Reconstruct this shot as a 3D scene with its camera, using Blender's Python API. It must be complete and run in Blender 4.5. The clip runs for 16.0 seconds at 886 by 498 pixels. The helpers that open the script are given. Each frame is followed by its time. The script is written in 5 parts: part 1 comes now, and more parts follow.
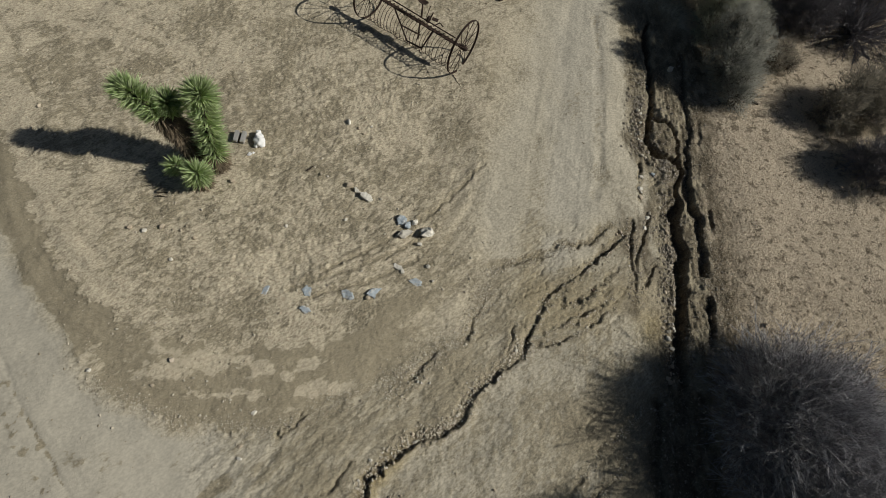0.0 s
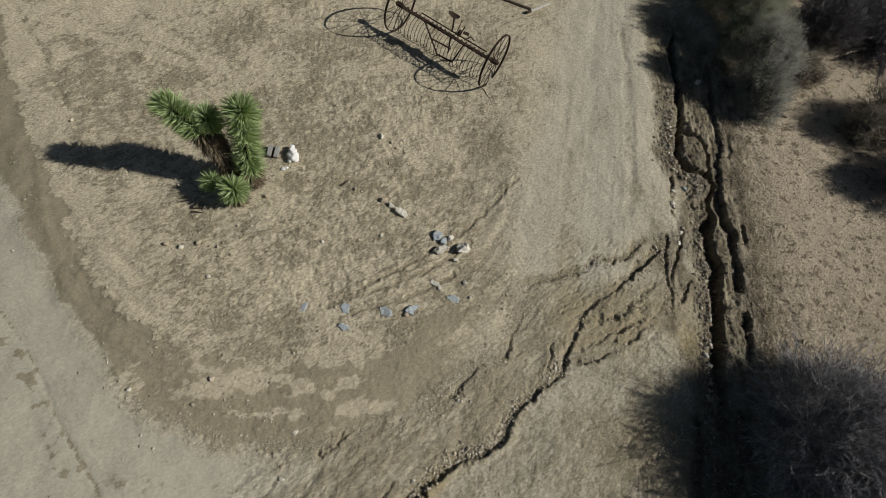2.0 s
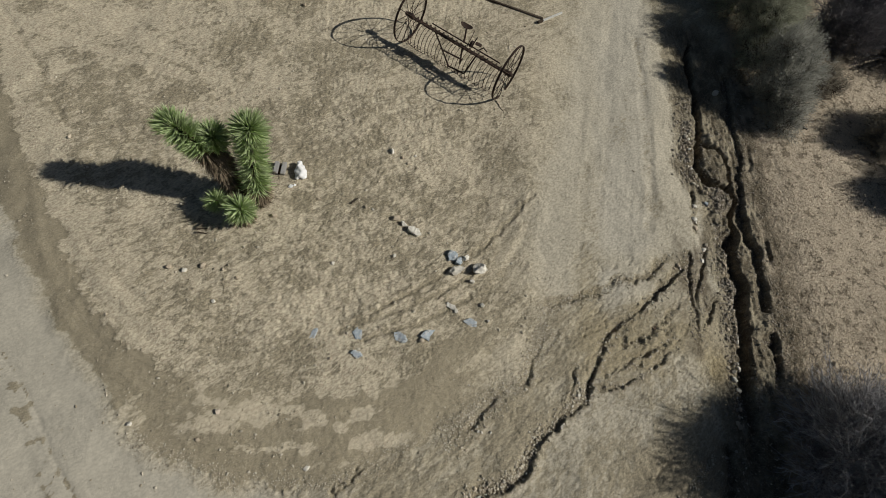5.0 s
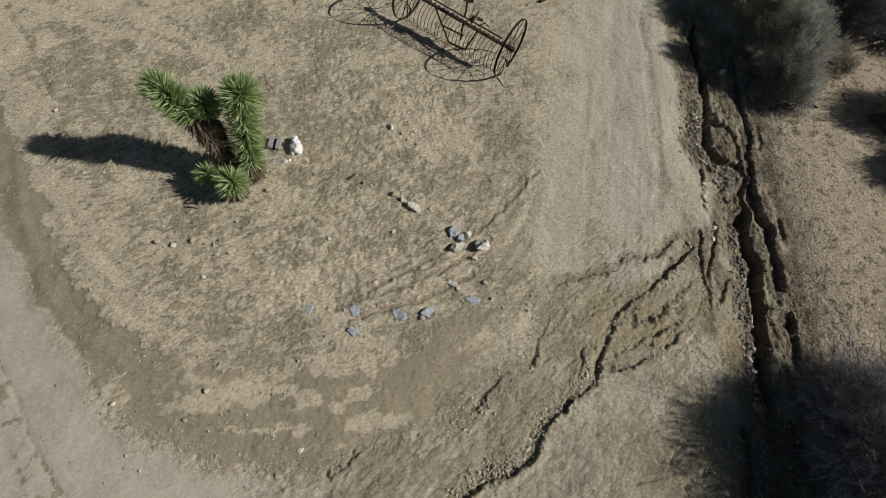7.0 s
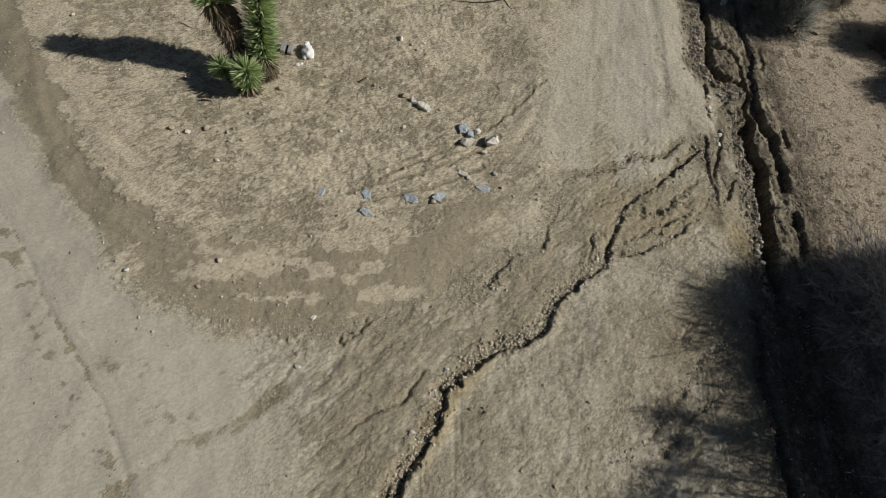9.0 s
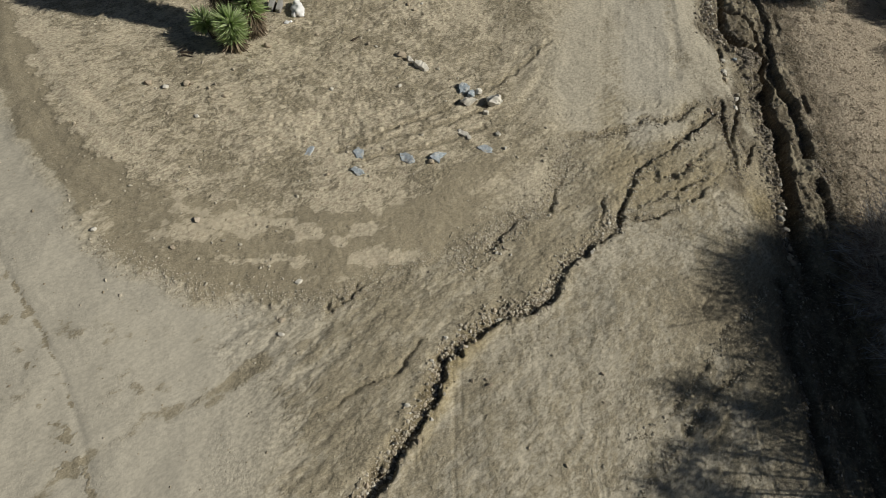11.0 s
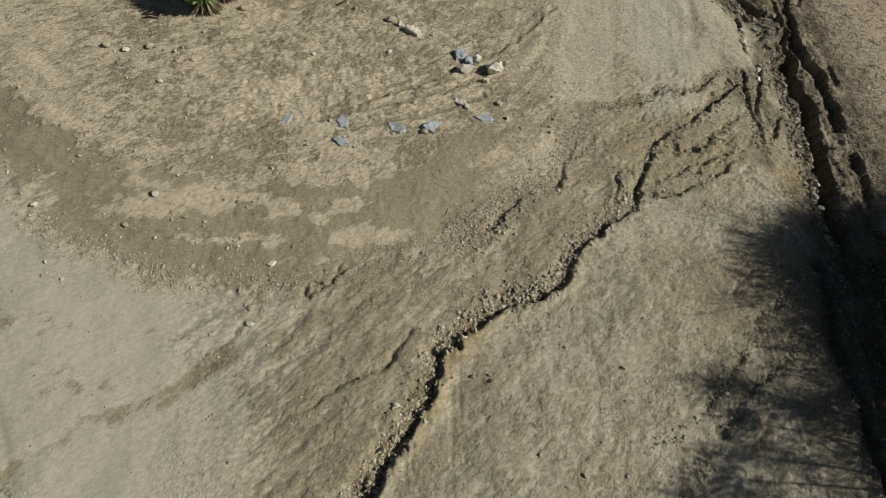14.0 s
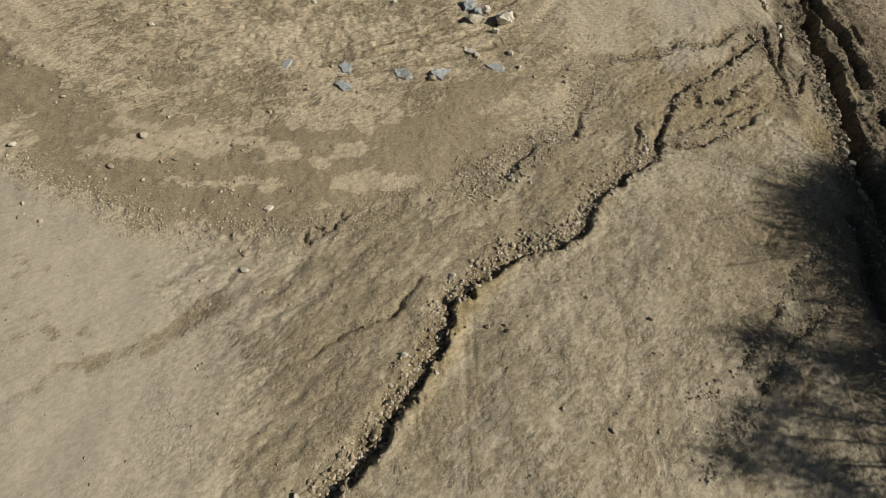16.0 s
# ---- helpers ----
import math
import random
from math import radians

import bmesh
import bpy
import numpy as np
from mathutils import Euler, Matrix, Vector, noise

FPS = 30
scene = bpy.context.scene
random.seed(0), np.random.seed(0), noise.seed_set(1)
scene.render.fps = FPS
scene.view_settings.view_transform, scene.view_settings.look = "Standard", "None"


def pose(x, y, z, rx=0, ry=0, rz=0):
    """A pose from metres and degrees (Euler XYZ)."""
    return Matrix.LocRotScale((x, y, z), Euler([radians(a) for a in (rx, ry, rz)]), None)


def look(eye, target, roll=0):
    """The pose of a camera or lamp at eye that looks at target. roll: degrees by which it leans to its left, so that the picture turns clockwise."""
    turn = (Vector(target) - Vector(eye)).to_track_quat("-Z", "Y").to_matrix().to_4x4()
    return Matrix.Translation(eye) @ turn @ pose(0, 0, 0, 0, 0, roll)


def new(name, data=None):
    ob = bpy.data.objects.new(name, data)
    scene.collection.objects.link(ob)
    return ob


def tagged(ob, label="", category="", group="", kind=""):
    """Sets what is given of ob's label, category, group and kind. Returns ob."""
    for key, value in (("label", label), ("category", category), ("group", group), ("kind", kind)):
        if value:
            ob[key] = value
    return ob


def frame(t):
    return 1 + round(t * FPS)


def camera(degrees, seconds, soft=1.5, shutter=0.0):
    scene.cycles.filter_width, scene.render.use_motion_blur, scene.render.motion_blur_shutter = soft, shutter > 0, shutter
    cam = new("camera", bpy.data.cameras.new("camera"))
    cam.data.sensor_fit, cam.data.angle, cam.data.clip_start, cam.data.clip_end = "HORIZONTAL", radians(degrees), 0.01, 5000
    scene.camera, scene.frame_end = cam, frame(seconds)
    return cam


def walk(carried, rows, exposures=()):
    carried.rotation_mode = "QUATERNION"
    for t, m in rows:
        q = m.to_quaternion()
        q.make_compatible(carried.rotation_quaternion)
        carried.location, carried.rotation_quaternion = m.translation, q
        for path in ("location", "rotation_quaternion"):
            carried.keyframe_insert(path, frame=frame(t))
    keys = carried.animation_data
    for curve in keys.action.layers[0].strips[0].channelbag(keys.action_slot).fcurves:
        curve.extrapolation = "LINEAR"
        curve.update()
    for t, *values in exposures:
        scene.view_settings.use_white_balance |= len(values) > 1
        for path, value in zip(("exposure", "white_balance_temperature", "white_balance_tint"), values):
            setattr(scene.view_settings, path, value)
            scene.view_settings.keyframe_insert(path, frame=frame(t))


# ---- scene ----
cam = camera(88.0, 16.0, soft=0.65)
PATH = [
    (0, (-0.039, -0.029, 9.289), (0.13, 0.721, 7.443), 14.3),
    (0.5, (-0.26, -0.188, 9.256), (-0.089, 0.569, 7.413), 14.3),
    (1, (-0.525, -0.159, 9.248), (-0.354, 0.603, 7.407), 14.2),
    (1.5, (-0.74, 0.012, 9.249), (-0.567, 0.777, 7.409), 14.3),
    (2, (-0.853, 0.238, 9.271), (-0.68, 1.001, 7.43), 14.4),
    (2.5, (-0.942, 0.447, 9.274), (-0.766, 1.212, 7.434), 14.5),
    (3, (-1.011, 0.615, 9.267), (-0.834, 1.381, 7.428), 14.5),
    (3.5, (-1.078, 0.759, 9.262), (-0.9, 1.527, 7.424), 14.5),
    (6, (-1.215, 0.67, 8.651), (-1.032, 1.463, 6.824), 14.2),
    (6.5, (-1.167, 0.651, 8.514), (-0.984, 1.449, 6.689), 14.1),
    (7, (-1.169, 0.288, 8.354), (-0.986, 1.098, 6.534), 13.9),
    (7.5, (-1.252, -0.552, 8.147), (-1.067, 0.279, 6.337), 13.7),
    (8, (-1.339, -1.358, 7.971), (-1.153, -0.513, 6.168), 13.6),
    (8.5, (-1.347, -1.803, 7.742), (-1.162, -0.946, 5.944), 13.4),
    (9, (-1.295, -1.933, 7.401), (-1.111, -1.065, 5.609), 13.2),
    (11.5, (-1.118, -2.369, 6.443), (-0.932, -1.473, 4.664), 12.9),
    (12, (-1.018, -2.405, 6.449), (-0.831, -1.506, 4.672), 12.8),
    (12.5, (-0.996, -2.365, 6.351), (-0.807, -1.464, 4.576), 12.8),
    (13, (-0.983, -2.275, 6.152), (-0.793, -1.371, 4.378), 12.8),
    (13.5, (-1.013, -2.211, 5.843), (-0.821, -1.302, 4.073), 12.9),
    (14, (-1.06, -2.246, 5.52), (-0.865, -1.329, 3.754), 12.9),
    (14.5, (-1.131, -2.385, 5.266), (-0.935, -1.46, 3.504), 12.8),
    (15, (-1.18, -2.545, 5.029), (-0.984, -1.609, 3.272), 12.6),
    (15.5, (-1.179, -2.639, 4.845), (-0.98, -1.7, 3.091), 12.7),
    (16, (-1.121, -2.716, 4.758), (-0.926, -1.77, 3.006), 12.5),
]
EXPOSURES = [(0.0, -0.33, 6650, 6), (3.5, -0.32, 6640, 6), (7.0, -0.27, 6590, 8), (9.2, -0.28, 6600, 8), (11.3, -0.27, 6800, 6), (12.5, -0.25, 6800, 6), (14.0, -0.25, 6900, 6), (14.5, -0.25, 7050, 7), (15.0, -0.25, 7250, 7), (15.6, -0.23, 7500, 9), (16.0, -0.23, 7550, 9)]
walk(cam, [(t, look(eye, target, roll)) for t, eye, target, roll in PATH], EXPOSURES)

# ---- world, sun ----
SUN_TO = Vector((-1.0, 0.07, -0.70)).normalized()
SUN_ELEV = math.asin(-SUN_TO.z)
world = bpy.data.worlds.new("world")
scene.world = world
world.use_nodes = True
wn = world.node_tree
sky = wn.nodes.new("ShaderNodeTexSky")
sky.sky_type = "NISHITA"
sky.sun_disc = False
sky.sun_elevation = SUN_ELEV
sky.sun_rotation = math.atan2(-SUN_TO.x, -SUN_TO.y)
wn.links.new(sky.outputs[0], wn.nodes["Background"].inputs[0])
wn.nodes["Background"].inputs[1].default_value = 0.025
sun_data = bpy.data.lights.new("sun", "SUN")
sun_data.energy, sun_data.angle, sun_data.color = 4.3, radians(0.55), (1.0, 0.965, 0.90)
sun = new("sun", sun_data)
sun.rotation_euler = SUN_TO.to_track_quat("-Z", "Y").to_euler()
sun.location = (30, 2, 25)

# ---- numeric noise ----


def lattice(ix, iy, seed):
    h = (ix.astype(np.int64) * 374761393 + iy.astype(np.int64) * 668265263 + seed * 982451653) & 0xFFFFFFFF
    h = ((h ^ (h >> 13)) * 1274126177) & 0xFFFFFFFF
    h = (h ^ (h >> 16)) & 0xFFFFFF
    return h / float(0xFFFFFF)


def vnoise(x, y, seed):
    """Smooth noise in 0..1."""
    fx, fy = np.floor(x), np.floor(y)
    u, v = x - fx, y - fy
    u, v = u * u * u * (u * (u * 6 - 15) + 10), v * v * v * (v * (v * 6 - 15) + 10)
    a, b = lattice(fx, fy, seed), lattice(fx + 1, fy, seed)
    c, d = lattice(fx, fy + 1, seed), lattice(fx + 1, fy + 1, seed)
    return (a * (1 - u) + b * u) * (1 - v) + (c * (1 - u) + d * u) * v


def fbm(x, y, seed, octaves=4, gain=0.5):
    """Layered noise in about -1..1."""
    total, amp, norm = 0, 1.0, 0.0
    for k in range(octaves):
        total = total + amp * (vnoise(x * 2**k + 17.3 * k, y * 2**k - 9.1 * k, seed + k) * 2 - 1)
        norm += amp
        amp *= gain
    return total / norm * 1.6


def smooth(a, b, v):
    t = np.clip((v - a) / (b - a), 0, 1)
    return t * t * (3 - 2 * t)


def near_line(x, y, line):
    """Distance to a polyline, the way along it (0..1), and the side (+ to its left)."""
    best = np.full(np.shape(x), 1e9)
    along, side = np.zeros(np.shape(x)), np.zeros(np.shape(x))
    p = np.array(line, float)
    run = np.r_[0, np.cumsum(np.hypot(*(p[1:] - p[:-1]).T))]
    for k in range(len(p) - 1):
        (ax, ay), (bx, by) = p[k], p[k + 1]
        dx, dy = bx - ax, by - ay
        ll = dx * dx + dy * dy
        s = np.clip(((x - ax) * dx + (y - ay) * dy) / ll, 0, 1)
        d = np.hypot(x - ax - s * dx, y - ay - s * dy)
        hit = d < best
        best = np.where(hit, d, best)
        along = np.where(hit, (run[k] + s * math.sqrt(ll)) / run[-1], along)
        side = np.where(hit, np.sign(dx * (y - ay) - dy * (x - ax)), side)
    return best, along, side


def inside(x, y, line):
    p = np.array(line, float)
    odd = np.zeros(np.shape(x), bool)
    for k in range(len(p)):
        (ax, ay), (bx, by) = p[k], p[(k + 1) % len(p)]
        if ay == by:
            continue
        cross = ((ay > y) != (by > y)) & (x < (bx - ax) * (y - ay) / (by - ay) + ax)
        odd ^= cross
    return odd


# ---- plan of the ground ----
ISLAND = [(-16.5, 16.5), (-13.0, 11.2), (-10.6, 7.0), (-9.46, 5.29), (-8.71, 4.37), (-7.99, 3.4), (-7.4, 2.72), (-6.6, 1.93), (-6.02, 1.29),
          (-5.71, 0.8), (-5.01, 0.44), (-4.45, 0.27), (-3.88, 0.01), (-3.36, 0.03), (-2.57, 0.0), (-2.04, 0.02), (-1.69, 0.26),
          (-0.96, 0.63), (-0.38, 0.8), (0.44, 1.36), (1.31, 1.86), (1.54, 2.47), (1.93, 3.41), (1.7, 4.74), (2.06, 6.38),
          (2.68, 7.74), (3.12, 9.82), (3.83, 13.2), (4.6, 17.0)]
CRACK = [(2.62, 1.67), (2.41, 1.42), (1.98, 1.08), (1.48, 0.67), (1.25, 0.23), (0.99, -0.02), (0.39, -0.17), (0.02, -0.43), (-0.46, -0.86),
         (-0.54, -1.18), (-0.72, -1.55), (-0.96, -1.94), (-1.17, -2.3), (-1.5, -2.65), (-2.0, -3.3)]
BRANCH = [(2.45, 1.41), (2.62, 1.67), (2.8, 2.17), (2.99, 2.61), (3.37, 2.95), (3.62, 3.12), (4.13, 3.48), (4.7, 3.94), (4.9, 4.17), (5.3, 4.6)]
BRANCH_LOW = [(2.52, 1.54), (2.78, 1.68), (3.27, 1.76), (3.81, 2.02), (4.13, 2.26), (4.58, 2.52)]
RIM = [(1.75, 3.2), (2.17, 3.43), (2.69, 3.55), (3.13, 3.65), (3.46, 3.96), (3.83, 3.92), (4.31, 4.11), (4.62, 4.43), (5.02, 4.62)]
FAN = [[(3.42, 2.44), (3.47, 2.71), (3.4, 2.88)], [(3.62, 2.57), (3.98, 2.78), (4.3, 2.99), (4.74, 3.44)], [(3.43, 2.21), (3.91, 2.36), (4.22, 2.56), (4.6, 2.8)],
       [(2.16, 1.49), (2.25, 1.75), (2.38, 2.2)], [(2.88, 1.9), (3.35, 2.1), (3.77, 2.2)]]
GULLY = [(6.9, 11.5), (6.62, 9.4), (6.44, 8.24), (6.16, 7.17), (6.27, 6.76), (6.67, 6.54), (6.94, 6.21), (6.75, 5.91), (6.6, 5.6), (6.64, 5.3), (6.49, 4.85), (6.45, 4.29),
         (6.56, 4.02), (6.39, 3.35), (6.24, 2.59), (6.08, 1.88), (5.95, 0.9), (5.8, -0.4), (5.75, -1.6), (5.7, -2.8), (5.6, -4.5)]
GULLY_LOOP = [(6.51, 7.85), (6.8, 7.73), (6.95, 7.39), (7.0, 7.14), (6.78, 6.55), (6.86, 6.36)]
GULLY_EAST = [(7.9, 10.5), (7.6, 9.0), (7.42, 8.04), (7.34, 7.25), (7.08, 6.49), (7.05, 5.93), (7.03, 5.17), (7.21, 4.88), (7.02, 4.45), (7.05, 4.03), (6.99, 3.56), (6.97, 3.11),
              (6.99, 2.73), (6.88, 2.13), (6.7, 1.4)]
GULLY_WEST = [(5.31, 4.8), (5.21, 4.24), (5.14, 3.57), (5.18, 3.31), (5.09, 2.69)]
GULLY_MID = [(5.78, 4.96), (5.51, 4.11), (5.3, 3.7), (5.21, 3.31)]
LOW_RILL = [(4.92, 0.52), (4.5, 0.14), (4.2, -0.16), (3.91, -0.29), (3.74, -0.54), (3.47, -0.84), (3.14, -1.13), (2.81, -1.47), (2.54, -1.66), (2.24, -1.78), (2.01, -1.91)]
LOW_RILL_B = [(4.44, -0.36), (4.12, -0.82), (3.55, -1.19), (3.25, -1.4), (3.02, -1.66), (2.64, -1.96), (2.44, -2.19), (2.2, -2.43), (1.98, -2.66)]
LOW_RILL_C = [(5.3, 0.8), (5.3, 0.2), (5.11, -0.37), (5.12, -1.06), (5.04, -1.69), (5.03, -2.6)]
SIDE_CRACK = [(-0.81, -0.44), (-1.01, -0.77), (-1.14, -0.94), (-1.43, -1.06), (-1.68, -1.23), (-1.86, -1.34), (-2.01, -1.4), (-2.4, -1.75)]
MID_CRACK = [(-0.32, 0.75), (0.09, 0.9), (0.34, 1.05), (0.58, 1.43), (1.07, 1.66), (1.31, 1.78), (1.5, 2.25), (1.77, 2.66), (1.93, 2.92)]
FOOT_CRACK = [(-2.21, -0.08), (-1.94, 0.06), (-1.71, 0.25), (-1.6, 0.4)]
WASH = [(-5.6, -2.8), (-4.93, -2.15), (-4.53, -1.78), (-4.3, -1.63), (-4.05, -1.53), (-3.8, -1.39), (-3.54, -1.26), (-3.29, -1.04), (-3.02, -0.84)]
RUT = [(-9.4, 3.5), (-8.28, 2.27), (-7.85, 1.87), (-7.45, 1.39), (-7.13, 0.96), (-6.79, 0.46), (-6.5, 0.11), (-6.11, -0.32), (-5.5, -1.05), (-5.0, -1.85), (-4.6, -2.6)]
SIDE_RILLS = [[(5.78, 3.59), (5.52, 3.32), (5.34, 2.94)], [(5.52, 2.58), (5.27, 2.21), (5.17, 1.75)], [(5.78, 6.41), (5.65, 5.55), (5.6, 5.1)],
              [(7.66, 7.88), (7.57, 7.27), (7.43, 6.59)], [(7.37, 5.18), (7.39, 4.75), (7.27, 4.46)]]
THIN_RILLS = [[(4.1, 0.48), (3.71, 0.24), (3.47, 0.01)], [(3.66, -1.46), (3.35, -1.78), (3.29, -2.04)]]
CRACK_X = ((-3.3, -2.3, -1.2, -0.4, 0.0, 0.25, 0.7, 1.2, 1.9, 1.97, 2.2, 2.65, 3.3), (-2.0, -1.17, -0.54, 0.02, 0.99, 1.25, 1.5, 2.0, 2.75, 3.3, 4.04, 4.74, 5.3))
SLOPE_X = ((-3.0, -2.34, -1.9, -1.44, -1.0, -0.75, -0.33, -0.06, 0.1), (-2.9, -2.83, -2.81, -2.78, -3.17, -3.67, -3.58, -2.97, -2.6))
INNER = [(-12.6, 12.8), (-11.2, 9.9), (-10.44, 8.37), (-9.84, 7.29), (-8.91, 5.88), (-8.01, 4.60), (-7.35, 3.64), (-6.85, 2.97), (-6.35, 2.43), (-5.90, 2.28), (-5.39, 1.82), (-4.8, 1.68), (-3.95, 1.44),
         (-3.12, 1.35), (-2.51, 1.46), (-1.66, 1.48), (-1.03, 1.8), (-0.38, 2.26), (0.5, 2.9), (1.2, 3.5)]
PALE_SPOTS = [(-5.71, 1.12, 0.20, 0.42), (-3.55, 1.2, 0.48, 0.15), (-2.67, 1.08, 0.34, 0.14), (-3.0, 1.2, 0.15, 0.13), (-2.11, 1.02, 0.14, 0.13), (-1.51, 0.78, 0.52, 0.18), (-3.02, 0.62, 0.55, 0.09),
              (-4.46, 0.99, 0.5, 0.10), (-3.7, 0.57, 0.42, 0.08), (-2.42, 1.6, 0.45, 0.13), (-4.68, 1.58, 0.13, 0.11), (-1.8, 1.22, 0.25, 0.14)]
SMUDGES = [(-5.38, -0.55, 0.38, 0.16), (-4.49, -0.5, 0.32, 0.14), (-4.15, -1.21, 0.36, 0.15), (-4.77, -1.09, 0.30, 0.16), (-6.63, 0.24, 0.13, 0.10), (-6.9, -0.4, 0.4, 0.3), (-6.0, -1.3, 0.35, 0.3)]
ISLE_TRACKS = [[(-10.75, 11.18), (-9.88, 10.99), (-8.58, 10.24), (-7.06, 9.56), (-5.54, 8.71)], [(-11.34, 10.6), (-10.36, 10.03), (-8.32, 9.33), (-6.49, 8.79)]]
ISLE_RUTS = [[(-11.28, 10.61), (-10.55, 9.82), (-9.76, 8.82), (-8.9, 7.47), (-8.6, 7.11)], [(-2.36, 2.69), (-1.16, 3.13), (0.0, 3.72), (0.62, 4.25)],
             [(-2.05, 2.87), (-1.17, 3.37), (-0.36, 3.89), (0.76, 4.8), (1.74, 6.0)], [(-1.8, 2.54), (-0.81, 2.85), (0.24, 3.48)]]
SCRATCHES = [[(-0.38, -0.69), (-0.37, -1.73), (-0.38, -2.64)], [(-0.33, -0.72), (-0.33, -1.9)], [(-0.26, -0.68), (-0.27, -1.68)], [(-0.9, -1.9), (-0.88, -2.26)], [(-0.82, -1.8), (-0.80, -2.2)],
             [(1.33, -1.39), (1.31, -1.66)], [(1.37, -1.37), (1.355, -1.66)], [(1.41, -1.36), (1.40, -1.66)], [(1.65, -1.79), (1.51, -2.13), (1.56, -2.56)], [(1.72, -1.8), (1.58, -2.13), (1.63, -2.56)],
             *[[(3.88 + k, -0.38), (3.76 + k, -1.12), (3.82 + k, -1.65), (3.79 + k, -2.25), (3.85 + k, -2.78)] for k in (0.0, 0.07, 0.16)]]
ROAD_RUTS = [[(5.3, 11.5), (5.14, 9.97), (4.87, 7.7), (4.65, 6.2), (4.5, 5.3)], [(4.31, 6.34), (4.04, 4.97)], [(4.67, 12.74), (4.15, 9.48), (4.0, 8.0)]]
EAST_X = ((-4, 0.9, 2.3, 3.2, 4.3, 5.4, 7.4, 9.3, 14), (6.2, 6.6, 7.0, 7.1, 7.15, 7.2, 7.55, 7.9, 8.3))


def ground_field(x, y):
    """Height and surface masks of the ground."""
    x, y = np.asarray(x, float), np.asarray(y, float)
    local = np.exp(-(np.maximum(np.hypot(x - 1, y - 5) - 22, 0) / 25) ** 2)
    wx = x + 0.10 * fbm(x * 2.6, y * 2.6, 11, 3) + 0.035 * fbm(x * 11, y * 11, 12, 2)
    wy = y + 0.10 * fbm(x * 2.6, y * 2.6, 21, 3) + 0.035 * fbm(x * 11, y * 11, 22, 2)
    cx, cy = x + 0.06 * fbm(x * 5, y * 5, 31, 4, 0.6), y + 0.06 * fbm(x * 5, y * 5, 41, 4, 0.6)
    d, s, _ = near_line(wx, wy, ISLAND)
    sd = np.where(inside(wx, wy, ISLAND), d, -d)
    west = smooth(1.4, -2.2, x)  # the side of the light road and the foot of the island
    isle = smooth(-0.25, 0.45, sd)
    tint = smooth(-0.05, 0.25, sd) * west + smooth(-0.5, 1.3, sd + 0.25 * fbm(x * 1.3, y * 0.8, 52, 3)) * (1 - west)
    arc = np.arctan2(y - 7.0, x + 3.5)
    turn = np.hypot(x + 3.5, y - 7.0)
    edge_n = fbm(sd * 2.2, arc * 3.2, 51, 4)
    east = smooth(-0.25, 0.25, wx - np.interp(wy, *EAST_X))
    road = (1 - isle) * smooth(2.9, 3.9, wy) * (1 - east) * smooth(6.2, 5.7, wx)
    south = smooth(-0.06, 0.06, cx - np.interp(cy, *CRACK_X)) * smooth(4.2, 3.4, y) * (1 - isle) * (1 - road)
    slope = (1 - isle) * (1 - road) * (1 - east) * (1 - south) * smooth(-0.35, 0.45, wx - np.interp(wy, *SLOPE_X))
    h = 0.035 * fbm(x * 0.5, y * 0.5, 61, 3) + 0.010 * fbm(x * 2.2, y * 2.2, 62, 3)
    h = h + 0.11 * smooth(-0.5, 1.1, sd) * (0.55 + 0.45 * west)
    h = h - 0.13 * smooth(4.2, 5.8, y) * smooth(2.0, 0.5, x) - (0.22 - 0.10 * smooth(2.0, 0.5, x)) * smooth(6.0, 11.5, y)
    h = h + 0.05 * np.exp(-((x + 0.9) / 1.6) ** 2 - ((y - 2.5) / 0.8) ** 2) - 0.11 * np.exp(-((x + 3.3) ** 2 + (y + 0.8) ** 2) / 2.0)
    # trampled surface: shallow dents, drawn out a little to one side
    u, v = x * 0.85 + y * 0.53, y * 0.85 - x * 0.53
    dent = fbm(u * 7.5, v * 5.0, 71, 4, 0.62)
    calm = smooth(1.7, 2.9, sd)
    rough = 0.22 + (0.25 + 0.65 * calm) * isle + 0.5 * east - 0.08 * road + 0.25 * south
    h = h + rough * (0.0075 * dent + 0.009 * fbm(x * 17, y * 17, 72, 3))
    # rubble lip where the road has cut the foot of the island
    lip = np.exp(-((sd - 0.02) / 0.12) ** 2) * smooth(-0.5, -1.6, x) * smooth(-6.8, -6.0, x)
    h = h + lip * (0.008 + 0.014 * fbm(x * 14, y * 14, 73, 3))
    # curved harrow lines on the island
    lines = fbm(turn * 5.0, arc * 2.2, 74, 3)
    ring = smooth(2.6, 3.8, turn) * smooth(7.2, 5.8, turn) * isle * smooth(7.5, 6.0, y)
    h = h + 0.013 * ring * lines
    # faint wheel streaks on the road, flow lines on the slope and across the southern flat
    h = h + road * (0.004 * fbm((x - 0.19 * y) * 5.5, y * 0.5, 75, 3) + 0.0012 * fbm((x - 0.19 * y) * 17, y * 1.1, 67, 2)) * (0.4 + 1.2 * vnoise(x * 1.3, y * 0.6, 59))
    flow = fbm((x * 0.78 + y * 0.62) * 1.3, (y * 0.78 - x * 0.62) * 4.2, 77, 5, 0.62)
    h = h + (south * 0.007 + slope * 0.020) * flow
    h = h + (slope * 0.009 + south * 0.005) * fbm((x * 0.78 + y * 0.62) * 4, (y * 0.78 - x * 0.62) * 11, 70, 3, 0.6)
